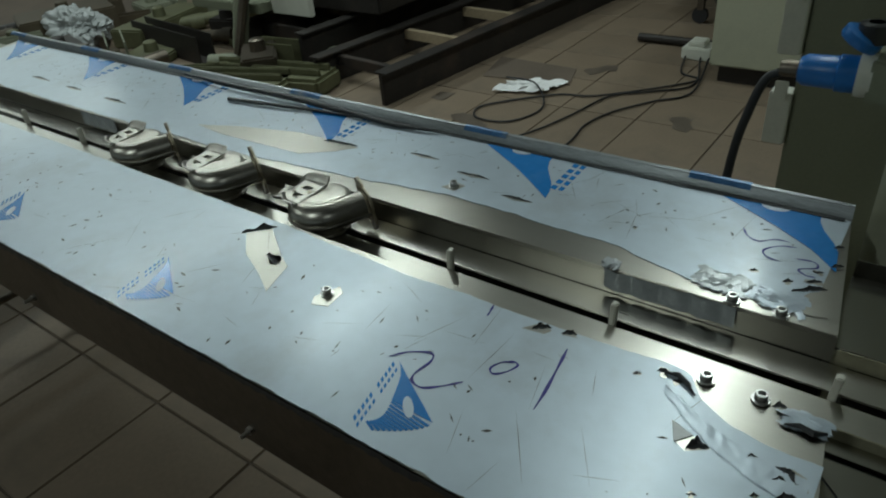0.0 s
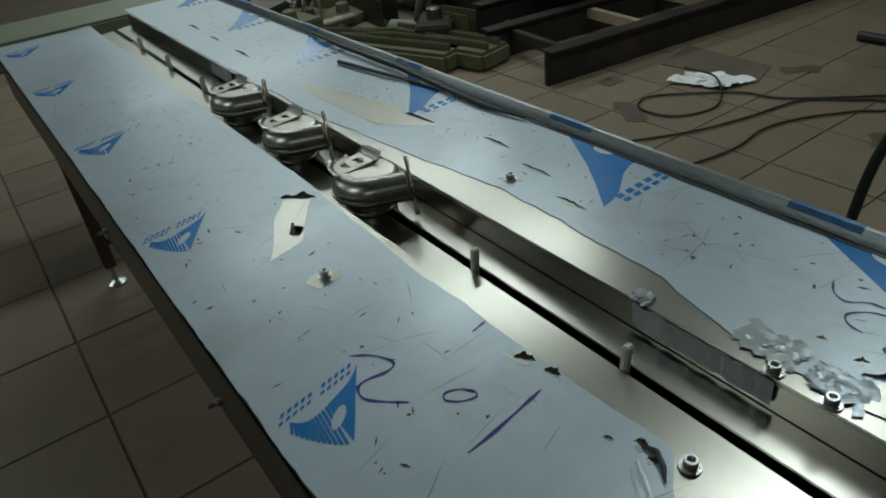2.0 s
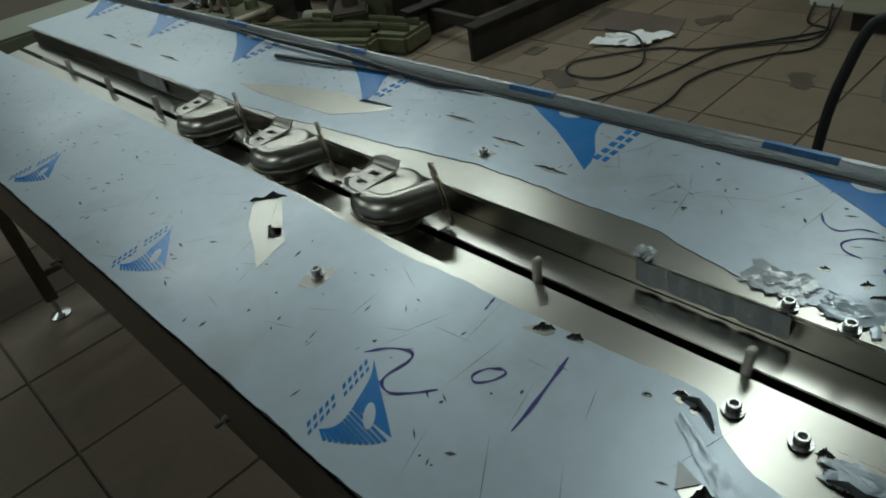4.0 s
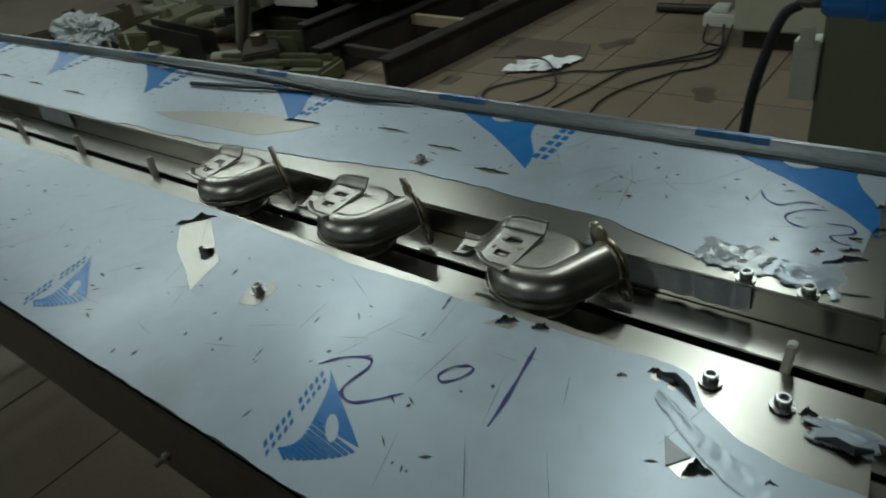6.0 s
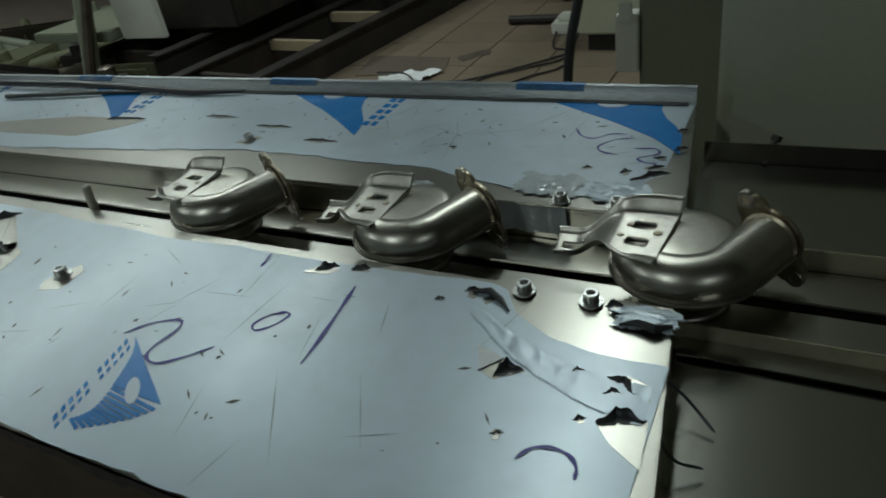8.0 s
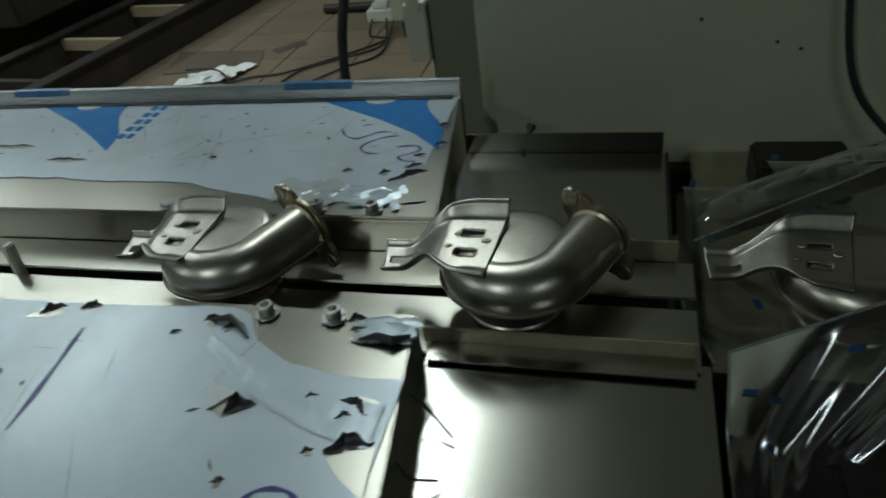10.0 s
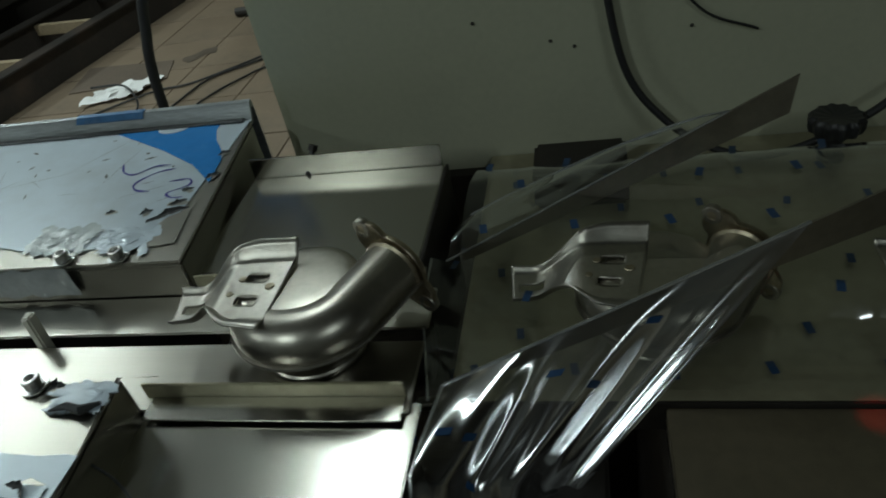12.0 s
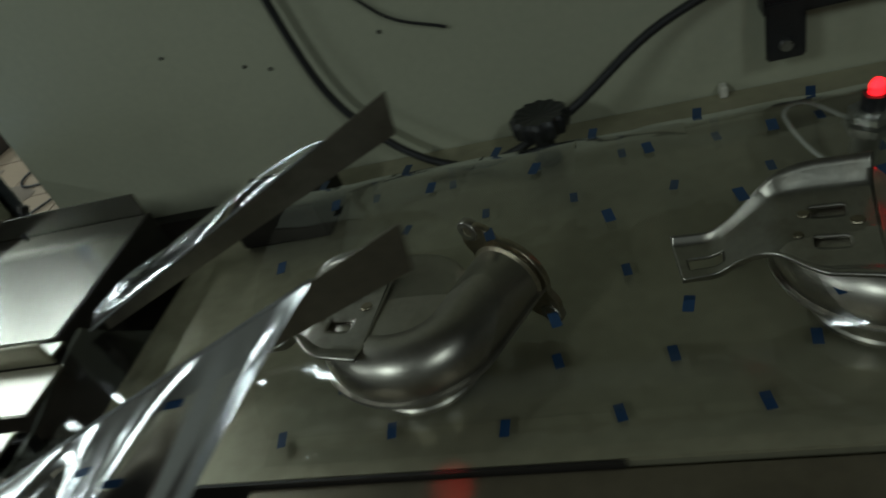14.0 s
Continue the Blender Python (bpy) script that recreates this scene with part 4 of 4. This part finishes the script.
def film_section(k):
    ob = thing("film_section", "clear wrapping film printed with small blue dashes", "wrapping film", group="travelling film")
    rg = random.Random(k % 3)

    def f(u, v):
        y = 0.052 + 0.3 * v
        z = 0.0 + (0.016 * max(0, (v - 0.62) / 0.38)) + 0.0016 * math.sin(13 * v)
        return (SECTION * u, y, z)

    part("sheet", sheet(f, 2, 24), CLEAR, ob, "", True)
    dash = lambda x, y, z, a: part("dash", flat([(x + dx * math.cos(a) - dy * math.sin(a), y + dx * math.sin(a) + dy * math.cos(a)) for dx, dy in ((-0.0032, -0.0065), (0.0032, -0.0065), (0.0032, 0.0065), (-0.0032, 0.0065))], z, 0.0003), DASH, ob)
    def over(v):
        y = 0.07 + 0.27 * v
        return y, 0.006 + 0.084 * math.sin(math.pi * min(1.0, max(0.0, v))) ** 0.55

    def g(u, v):
        y, z = over(v)
        return (SECTION * u, y, z + 0.0022 * noise.noise((u * 1.5, v * 11, k % 3)))

    part("upper_sheet", sheet(g, 4, 30), CLEAR, ob, "", True)
    for v, off in ((0.12, 0.058), (0.33, 0.02), (0.55, 0.05), (0.8, 0.012)):
        y, z = over(v)
        dash(off, y, z + 0.0025, rg.uniform(-0.3, 0.3))
    for y, off, z in ((0.336, 0.03, 0.0165), (0.292, 0.065, 0.0085), (0.2, 0.02, 0.003), (0.115, 0.05, 0.0026), (0.066, 0.012, 0.003)):
        dash(off + rg.uniform(-0.004, 0.004), y + rg.uniform(-0.006, 0.006), z, rg.uniform(-0.25, 0.25))
    return ob


SECTIONS = [film_section(k) for k in range(20)]

# ---- pressed steel elbows ----


def elbow():
    ob = thing("pipe_elbow", "pressed stainless exhaust elbow with slotted bracket and flange", "pipe elbow", group="elbows on the conveyor")
    o, r, tr, zc = Vector((0.006, 0.089, 0)), 0.0435, 0.0245, 0.0415
    path, radii = [], []
    for a in np.linspace(168, 322, 30):
        t = (a - 168) / 154
        path.append(Vector((o.x + r * math.cos(radians(a)), o.y + r * math.sin(radians(a)), zc + 0.003 * t)))
        radii.append(tr * (0.93 + 0.07 * t))
    end = Vector((0.071, 0.124, 0.0475))
    last = path[-1].copy()
    for s in np.linspace(0.14, 1.0, 8):
        path.append(last.lerp(end, float(s)))
        radii.append(tr)
    d = (end - last).normalized()
    part("tube_shell", tube(path, radii, 28), STEEL_PART, ob, "satin pressed tube shell", True)
    ball = lathe([(0.0, 0.0228), (0.008, 0.0214), (0.0145, 0.0176), (0.0196, 0.0116), (0.0222, 0.005), (0.0228, 0.0)], 26)
    ball.transform(pose(path[0].x, path[0].y, zc))
    part("end_cap", ball, STEEL_PART, ob, "", True)
    # flat domed cover inside the bend, with a soft shoulder
    dome = lathe([(0.0, 0.0668), (0.025, 0.0667), (0.037, 0.0662), (0.0425, 0.0652), (0.0462, 0.062), (0.0482, 0.056), (0.0487, 0.048), (0.0487, 0.03), (0, 0.03)], 48)
    dome.transform(pose(0.004, 0.0895, 0) @ Matrix.Diagonal((0.99, 0.97, 1, 1)))
    part("dome", dome, STEEL_PART, ob, "softly domed pressed cover", True)
    # folded seam where the two half shells meet
    bm, rows = bmesh.new(), []
    for i, (p, rr) in enumerate(zip(path, radii)):
        a = path[min(i + 1, len(path) - 1)] - path[max(i - 1, 0)]
        out = Vector((a.y, -a.x, 0)).normalized()
        rows.append([bm.verts.new(p + out * float(rr * k + e) + Vector((0, 0, h))) for k, e, h in ((0.8, 0, -0.0065), (1, 0.0022, -0.006), (1, 0.0028, -0.0075), (1, 0.0022, -0.009), (0.8, 0, -0.0095))])
    for a, b in zip(rows, rows[1:]):
        for j in range(5):
            bm.faces.new((a[j], b[j], b[(j + 1) % 5], a[(j + 1) % 5]))
    bmesh.ops.recalc_face_normals(bm, faces=bm.faces)
    part("weld_seam", bm, STEEL_WORN, ob, "thin folded seam", True)
    can = lathe([(0.0, 0.0), (0.0425, 0.0), (0.0435, 0.001), (0.0435, 0.004), (0.042, 0.0055), (0.042, 0.02), (0.0435, 0.0255), (0.05, 0.0315), (0.052, 0.036), (0, 0.036)], 40)
    can.transform(pose(0.002, 0.083, 0))
    part("inlet_collar", can, STEEL_PART, ob, "round inlet collar", True)
    # oval flange with two drilled lugs
    side = Vector((-d.y, d.x, 0)).normalized()
    up = d.cross(side) * -1 if d.cross(side).z < 0 else d.cross(side)
    fc = end
    m = Matrix(((side.x, up.x, d.x, fc.x), (side.y, up.y, d.y, fc.y), (side.z, up.z, d.z, fc.z), (0, 0, 0, 1))) @ pose(0, 0, 0, 0, 0, -38)
    outline = []
    for a in np.linspace(0, 2 * math.pi, 72, endpoint=False):
        w = abs(math.sin(a))
        outline.append((0.0285 + 0.0165 * max(0.0, (w - 0.86) / 0.14) ** 0.7 if w > 0.86 else 0.0285 + 0.001 * w) )
    bm = bmesh.new()
    ang = [float(a) for a in np.linspace(0, 2 * math.pi, 72, endpoint=False)]
    loops = []
    for z, k in ((-0.0025, 0.985), (-0.0018, 1.0), (0.0018, 1.0), (0.0025, 0.985)):
        loops.append([bm.verts.new((q * k * math.cos(a), q * k * math.sin(a), z)) for a, q in zip(ang, outline)])
    inner = [[bm.verts.new((0.0225 * math.cos(a), 0.0225 * math.sin(a), z)) for a in ang] for z in (0.0025, -0.0025)]
    loops += inner
    for a, b in zip(loops, [*loops[1:], loops[0]]):
        for i in range(72):
            bm.faces.new((a[i], a[(i + 1) % 72], b[(i + 1) % 72], b[i]))
    bmesh.ops.recalc_face_normals(bm, faces=bm.faces)
    bm.transform(m)
    flange = part("flange", bm, WELD, ob, "heat-tinted outlet flange", True)
    for sgn in (1, -1):
        bm = lathe([(0.0042, -0.0034), (0.0078, -0.0034), (0.0084, -0.0026), (0.0084, 0.0026), (0.0078, 0.0034), (0.0042, 0.0034), (0.0042, -0.0034)], 22)
        bm.transform(m @ pose(0, sgn * 0.041, 0))
        part("lug", bm, STEEL_WORN, flange, "", True)
        # black plug fills the bore and paints its dark inside
        bm = cyl(0.0041, 0.0041, 0.004, 16)
        bm.transform(m @ pose(0, sgn * 0.041, -0.002))
        part("lug_hole", bm, BLACK_STEEL, flange, "black plug standing for the shade in the drilled hole")
    bm = lathe([(0.0242, 0), (0.0268, 0.0022), (0.0242, 0.005)], 30)
    bm.transform(m @ pose(0, 0, -0.0075))
    part("weld_bead", bm, WELD, flange, "brown weld bead", True)
    # stamped bracket: a tongue that flares to a wide plate, both long edges turned up
    nu, nv = 48, 30
    tongue, plate = (Vector((-0.113, 0.067, 0.038)), Vector((-0.119, 0.108, 0.041))), (Vector((-0.012, 0.031, 0.0655)), Vector((-0.002, 0.117, 0.0715)))

    def shape(u, v):
        s = min(1, max(0, (u - 0.26) / 0.5))
        s = s * s * (3 - 2 * s)
        h = min(1, max(0, (u - 0.16) / 0.42))
        h = h * h * (3 - 2 * h)
        c = [tongue[k].lerp(plate[k], u) for k in (0, 1)]
        n = (tongue[0].y + (plate[0].y - tongue[0].y) * s + 0.003 * math.sin(math.pi * u), tongue[1].y + (plate[1].y - tongue[1].y) * s)
        zz = [tongue[k].z + (plate[k].z - tongue[k].z) * h for k in (0, 1)]
        e = abs(2 * v - 1)
        lip = max(0.0, (e - 0.74) / 0.26)
        far = v > 0.5
        rise = (0.005 + 0.0095 * s) * lip ** 1.3 if far else (0.003 + 0.0045 * math.sin(math.pi * min(1, 0.25 + u * 0.75))) * math.sin(min(1.0, lip * 1.15) * math.pi / 2)
        return Vector((c[0].x + (c[1].x - c[0].x) * v, n[0] + (n[1] - n[0]) * v, zz[0] + (zz[1] - zz[0]) * v + rise))

    bm = bmesh.new()
    g = [[bm.verts.new(shape(i / nu, j / nv)) for j in range(nv + 1)] for i in range(nu + 1)]
    hole = lambda i, j: (3 <= i < 12 and 10 <= j < 17) or (33 <= i < 41 and (9 <= j < 12 or 18 <= j < 21))
    for i in range(nu):
        for j in range(nv):
            if not hole(i, j):
                bm.faces.new((g[i][j], g[i + 1][j], g[i + 1][j + 1], g[i][j + 1]))
    for v in [v for v in bm.verts if not v.link_faces]:
        bm.verts.remove(v)
    bmesh.ops.recalc_face_normals(bm, faces=bm.faces)
    if sum(f.normal.z for f in bm.faces) < 0:
        bmesh.ops.reverse_faces(bm, faces=bm.faces)
    br = part("bracket", bm, STEEL_WORN, ob, "stamped slotted bracket", True)
    mod = br.modifiers.new("thickness", "SOLIDIFY")
    mod.thickness, mod.offset = 0.002, -1
    for u, v, rad in ((0.66, 0.63, 0.0036), (0.9, 0.54, 0.0042), (0.62, 0.4, 0.003)):
        bm = cyl(rad, rad * 0.9, 0.0008, 16)
        q = shape(u, v)
        bm.transform(pose(q.x, q.y, q.z - 0.0002, -5, -14 if u < 0.6 else -3))
        part("spot_weld", bm, WELD, br, "brown spot weld")
    # a black strip paints the shade under the wide edge, towards the cover
    a, b = shape(1, 0.1), shape(1, 0.92)
    bm = sheet(lambda u, v: a.lerp(b, u) + Vector((-0.0012, 0, -0.002 - 0.002 * v)), 6, 1)
    part("bracket_edge", bm, BLACK_STEEL, br, "black strip standing for the shade under the bracket edge")
    return ob


E1 = elbow()
ELBOWS = [E1, copy_thing(E1, pose(0, 0, 0)), copy_thing(E1, pose(0, 0, 0))]
ELBOW_X = (-0.759, -1.042, -1.318)


def pusher():
    ob = thing("chain_pusher", "pale nylon pusher pin on the conveyor chain", "pusher", group="chain pushers")
    bm = box(-0.0045, 0.0045, -0.006, 0.006, -0.02, 0.034, 0.0018)
    for v in bm.verts:
        v.co.x += 0.12 * max(0, v.co.z)
    part("finger", bm, WHITE_PLASTIC, ob, "", True)
    return ob


P1 = pusher()
PUSHERS = [P1] + [copy_thing(P1, pose(0, 0, 0)) for _ in range(8)]
PUSHER_X = [0.06 - 0.276 * k for k in range(9)]

# ---- background of the workshop ----
paper = thing("paper_sheet", "crumpled white paper lying on the floor", "paper")
part("sheet", sheet(lambda u, v: (-1.93 + 0.27 * u + 0.05 * v + rag(v, 2, 0.02), 2.4 + 0.19 * v + 0.08 * u + rag(u, 4, 0.02), 0.012 + 0.05 * abs(noise.noise((u * 2.5, v * 2.5, 2)))), 16, 12), PAPER, paper, "", True)
stain = thing("floor_mat", "thin grey board lying flat on the floor", "board")
part("sheet", flat([(-2.2, 2.93), (-1.68, 2.9), (-1.6, 2.66), (-2.12, 2.6)], 0.001, 0.004), GROUT, stain)
bar = thing("steel_bar", "black steel bar lying on the floor", "bar")
part("rod", tube([(-1.56, 3.5, 0.03), (-1.0, 3.5, 0.03)], 0.025, 10), BLACK_STEEL, bar)
sock = thing("socket_block", "grey socket block on the floor with cables", "power socket")
part("body", box(-1.22, -1.05, 3.28, 3.42, 0.0, 0.07, 0.008), CREAM_LIGHT, sock)
part("lid", box(-1.19, -1.1, 3.3, 3.4, 0.0705, 0.1, 0.006), CREAM_LIGHT, sock)
for pts in ([(-1.11, 3.29, 0.02), (-1.01, 2.9, 0.009), (-1.17, 2.72, 0.009), (-1.33, 2.58, 0.009), (-1.4, 2.26, 0.009), (-1.49, 1.98, 0.009), (-1.7, 1.6, 0.009)], [(-1.06, 3.28, 0.02), (-0.98, 2.79, 0.009), (-1.11, 2.6, 0.009), (-1.23, 2.4, 0.009), (-1.28, 2.2, 0.009), (-1.26, 1.95, 0.009), (-1.35, 1.5, 0.009)], [(-1.2, 3.31, 0.02), (-1.13, 3.05, 0.009), (-1.02, 2.95, 0.009), (-1.38, 2.57, 0.009), (-1.58, 2.5, 0.009), (-1.79, 2.3, 0.009), (-1.87, 2.17, 0.009), (-1.8, 2.06, 0.009), (-1.63, 2.09, 0.009), (-1.57, 2.31, 0.009), (-1.72, 2.5, 0.05), (-1.9, 2.5, 0.06)]):
    c = thing("floor_cable", "thin black cable trailing over the tiles", "cable", group="floor cables")
    part("cord", tube(curve_points(pts, 10), 0.0052, 8), RUBBER, c, "", True)
white_cab = thing("white_cabinet", "pale grey steel cabinet on short dark feet", "cabinet")
part("body", box(-0.97, -0.35, 2.98, 3.6, 0.09, 1.7, 0.01), CREAM, white_cab)
part("base", box(-0.93, -0.4, 3.02, 3.55, 0.0, 0.0895), BLACK_STEEL, white_cab)
trolley = thing("low_trolley", "pale drawer trolley on castors", "trolley")
part("body", box(-1.4, -1.02, 3.95, 4.5, 0.2, 0.75, 0.01), CREAM, trolley)
# black panel on the closed front stands for the opening's dark inside
part("opening", box(-1.35, -1.07, 3.94, 3.949, 0.32, 0.7, 0.002), BLACK_STEEL, trolley)
for wx, wy in ((-1.36, 4.0), (-1.06, 4.0), (-1.36, 4.45), (-1.06, 4.45)):
    bm = cyl(0.05, 0.05, 0.03, 18)
    bm.transform(pose(wx, wy + 0.015, 0.05, 90))
    part("castor", bm, RUBBER, trolley, "", True)
    part("fork", box(wx - 0.02, wx + 0.02, wy - 0.02, wy + 0.02, 0.085, 0.199), STEEL_DARK, trolley)


def ladder_frame(name_label, x0, y0, x1, y1, gap, h):
    ob = thing("ladder_rack", name_label, "rack", group="stacked racks")
    d = Vector((x1 - x0, y1 - y0, 0))
    L = d.length
    ob.matrix_basis = pose(x0, y0, 0, 0, 0, math.degrees(math.atan2(d.y, d.x)))
    for s in (0, gap):
        part("rail", box(0, L, s, s + 0.03, 0.0, h, 0.003), BLACK_STEEL, ob)
        part("flange", box(0, L, s - 0.03, s + 0.06, h + 0.0005, h + 0.012, 0.002), BLACK_STEEL, ob)
    for k in range(6):
        part("rung", box(0.15 + k * L / 6, 0.19 + k * L / 6, 0.0305, gap - 0.0005, h * 0.55, h * 0.9, 0.002), WOOD if k in (1, 2) else BLACK_STEEL, ob)
    return ob


ladder_frame("long black steel ladder frame lying on the floor", -2.35, 2.0, -2.0, 5.4, 0.55, 0.17)
ladder_frame("second black steel frame stacked behind", -3.15, 2.2, -2.9, 5.6, 0.6, 0.24)
mach2 = thing("old_machine", "dark machine carcass with pale side plate", "machine")
part("body", box(-3.6, -2.85, 2.6, 3.6, 0.28, 0.95, 0.01), BLACK_STEEL, mach2)
part("side_plate", box(-3.55, -3.2, 2.36, 2.4, 0.3, 0.62, 0.006), CREAM_LIGHT, mach2, "pale side plate")
part("arm", tube([(-3.75, 2.2, 0.1), (-3.62, 2.35, 0.9)], 0.05, 8), OLIVE, mach2)
part("arm", tube([(-3.65, 2.1, 0.1), (-3.5, 2.3, 0.85)], 0.03, 8), STEEL_DARK, mach2)
part("shelf", box(-4.3, -3.6, 2.3, 3.0, 0.3, 0.36, 0.006), OLIVE, mach2)

rs = random.Random(11)
for i in range(46):
    x, y = rs.uniform(-6.4, -3.3), rs.uniform(1.0, 3.6)
    sx, sy, sz = rs.uniform(0.08, 0.42), rs.uniform(0.06, 0.25), rs.uniform(0.05, 0.22)
    ob = thing("scrap_part", "dull oily machine part in the scrap pile", "scrap", pose(x, y, 0, 0, 0, rs.uniform(0, 180)), "scrap pile")
    mat = (GREEN_SCRAP, BROWN_SCRAP, OLIVE, BLACK_STEEL, STEEL_DARK)[i % 5]
    kind = i % 3
    if kind == 0:
        part("block", box(-sx, sx, -sy, sy, 0, sz, 0.012), mat, ob)
        part("boss", lathe([(0, sz + 0.0005), (0.05, sz + 0.0005), (0.045, sz + 0.06), (0.03, sz + 0.07), (0, sz + 0.07)], 18), mat, ob, "", True)
    elif kind == 1:
        part("channel_web", box(-sx * 1.6, sx * 1.6, -0.05, 0.05, 0, 0.012, 0.002), mat, ob)
        part("channel_side", box(-sx * 1.6, sx * 1.6, -0.06, -0.0505, 0, sz, 0.002), mat, ob)
        part("channel_side", box(-sx * 1.6, sx * 1.6, 0.0505, 0.06, 0, sz, 0.002), mat, ob)
    else:
        bm = tube([(-sx * 1.8, 0, 0.05), (sx * 1.8, 0, 0.05 + sz * 0.3)], 0.045, 14)
        part("pipe", bm, mat, ob, "", True)
        part("collar", tube([(-sx * 0.3, 0, 0.055), (sx * 0.1, 0, 0.055 + sz * 0.05)], 0.06, 14), mat, ob, "", True)
for gx, gy, rz in ((-3.35, 1.75, 20), (-3.2, 1.95, 12), (-3.75, 1.6, 35)):
    ob = thing("green_casting", "long dull green casting on the floor", "casting", pose(gx, gy, 0, 0, 0, rz), "green castings")
    part("body", box(-0.42, 0.42, -0.13, 0.13, 0, 0.11, 0.02), GREEN_SCRAP, ob, "", True)
    part("rib", box(-0.4, 0.4, -0.06, -0.04, 0.1105, 0.15, 0.006), GREEN_SCRAP, ob)
    part("rib", box(-0.4, 0.4, 0.04, 0.06, 0.1105, 0.15, 0.006), GREEN_SCRAP, ob)
bag = thing("plastic_bag", "crumpled white plastic bag on the scrap pile", "bag", pose(-5.4, 2.0, 0.12))
bm = bmesh.new()
bmesh.ops.create_icosphere(bm, subdivisions=5, radius=0.22)
for v in bm.verts:
    k = 0.85 + 0.4 * noise.noise(v.co * 6) + 0.3 * abs(noise.noise(v.co * 17)) + 0.16 * abs(noise.noise(v.co * 40))
    v.co = Vector((v.co.x * k * 1.3, v.co.y * k * 0.8, max(-0.115, v.co.z * k * 0.75)))
part("body", bm, BAG, bag, "", True)
endpost = thing("end_frame", "pale painted frame behind the table's far end", "frame")
part("beam", box(-3.1, -2.75, -0.9, 0.5, 0.62, 0.72, 0.01), OLIVE, endpost)
part("post", box(-3.0, -2.9, -0.8, -0.7, 0.0, 0.6195, 0.006), OLIVE, endpost)
part("post", box(-3.0, -2.9, 0.3, 0.4, 0.0, 0.6195, 0.006), OLIVE, endpost)

# ---- oil stains on the floor ----
for k, (sx, sy, size) in enumerate(((-1.82, 2.02, 0.16), (-0.9, 2.42, 0.11), (-2.15, 2.25, 0.09), (-1.55, 2.95, 0.12))):
    mark = thing("floor_stain", "dark oily stain dried on the tiles", "stain", group="floor stains")
    part("film", flat(ragged(sx, sy, size, k + 1.3), 0.0012, 0.0006), STAIN, mark)

# ---- floor tiles ----
TS, GAP = 0.40, 0.006
bm = bmesh.new()
bmesh.ops.create_cube(bm, size=1)
for v in bm.verts:
    top = v.co.z > 0
    v.co = Vector((v.co.x * (TS - GAP - (0.004 if top else 0)), v.co.y * (TS - GAP - (0.004 if top else 0)), 0.0 if top else -0.0058))
tile_mesh = bpy.data.meshes.new("floor_tile")
bm.to_mesh(tile_mesh)
bm.free()
tile_mesh.materials.append(TILE)
rt = random.Random(2)
for i in range(-11, 6):
    for j in range(-4, 14):
        t = new("floor_tile", tile_mesh)
        t.parent = floor
        t.matrix_basis = pose(-1.5 + TS * (i + 0.5), -0.025 + TS * (j + 0.5), rt.uniform(-0.001, 0.0006), rt.uniform(-0.15, 0.15), rt.uniform(-0.15, 0.15))

# ---- what moves ----
RUN = [(0, 0.0), (1.6, 0.0), (3.15, 0.0), (3.4, 0.02), (3.8, 0.091), (4.4, 0.194), (5.0, 0.297), (5.5, 0.384), (6.0, 0.473), (6.5, 0.561), (7.0, 0.645), (7.5, 0.727), (8.0, 0.815), (8.7, 0.94), (9.4, 1.066), (10.0, 1.173), (10.5, 1.257), (11.0, 1.341), (11.5, 1.426), (12.0, 1.511), (12.5, 1.602), (13.0, 1.703), (13.5, 1.803), (14.0, 1.912)]


def motions():
    for ob, x in zip(ELBOWS, ELBOW_X):
        rows = []
        for t, s in RUN:
            f = min(1.0, max(0.0, (x + s - 0.29) / 0.16))
            f = f * f * (3 - 2 * f)
            drift = min(1.0, max(0.0, (x + s - 0.5) / 0.35))
            rows.append((t, pose(x + s - (0.018 if x < -1.3 else 0.008) * f + 0.014 * drift, 0.056 * f + 0.022 * drift, ZC + 0.001 - 0.0435 * f, 0, 0, -4 * f)))
        walk(ob, rows)
    for ob, x in zip(PUSHERS, PUSHER_X):
        rows = []
        for t, s in RUN:
            px = x + s
            over = max(0.0, px - 0.25)
            ang = min(80.0, over * 900)
            rows.append((t, pose(min(px, 0.25) + 0.03 * math.sin(radians(ang)), 0.093, ZC - 0.03 * (1 - math.cos(radians(ang))) - min(0.06, over * 0.8), 0, ang)))
        walk(ob, rows)
    for k, ob in enumerate(SECTIONS):
        x = 1.95 - SECTION * k - 1.912
        rows = []
        for t, s in RUN:
            px = x + s
            f = min(1.0, max(0.0, (px - 0.235) / 0.07))
            rows.append((t, pose(px, 0.02, 0.6 + (0.092 * f))))
        walk(ob, rows)


motions()
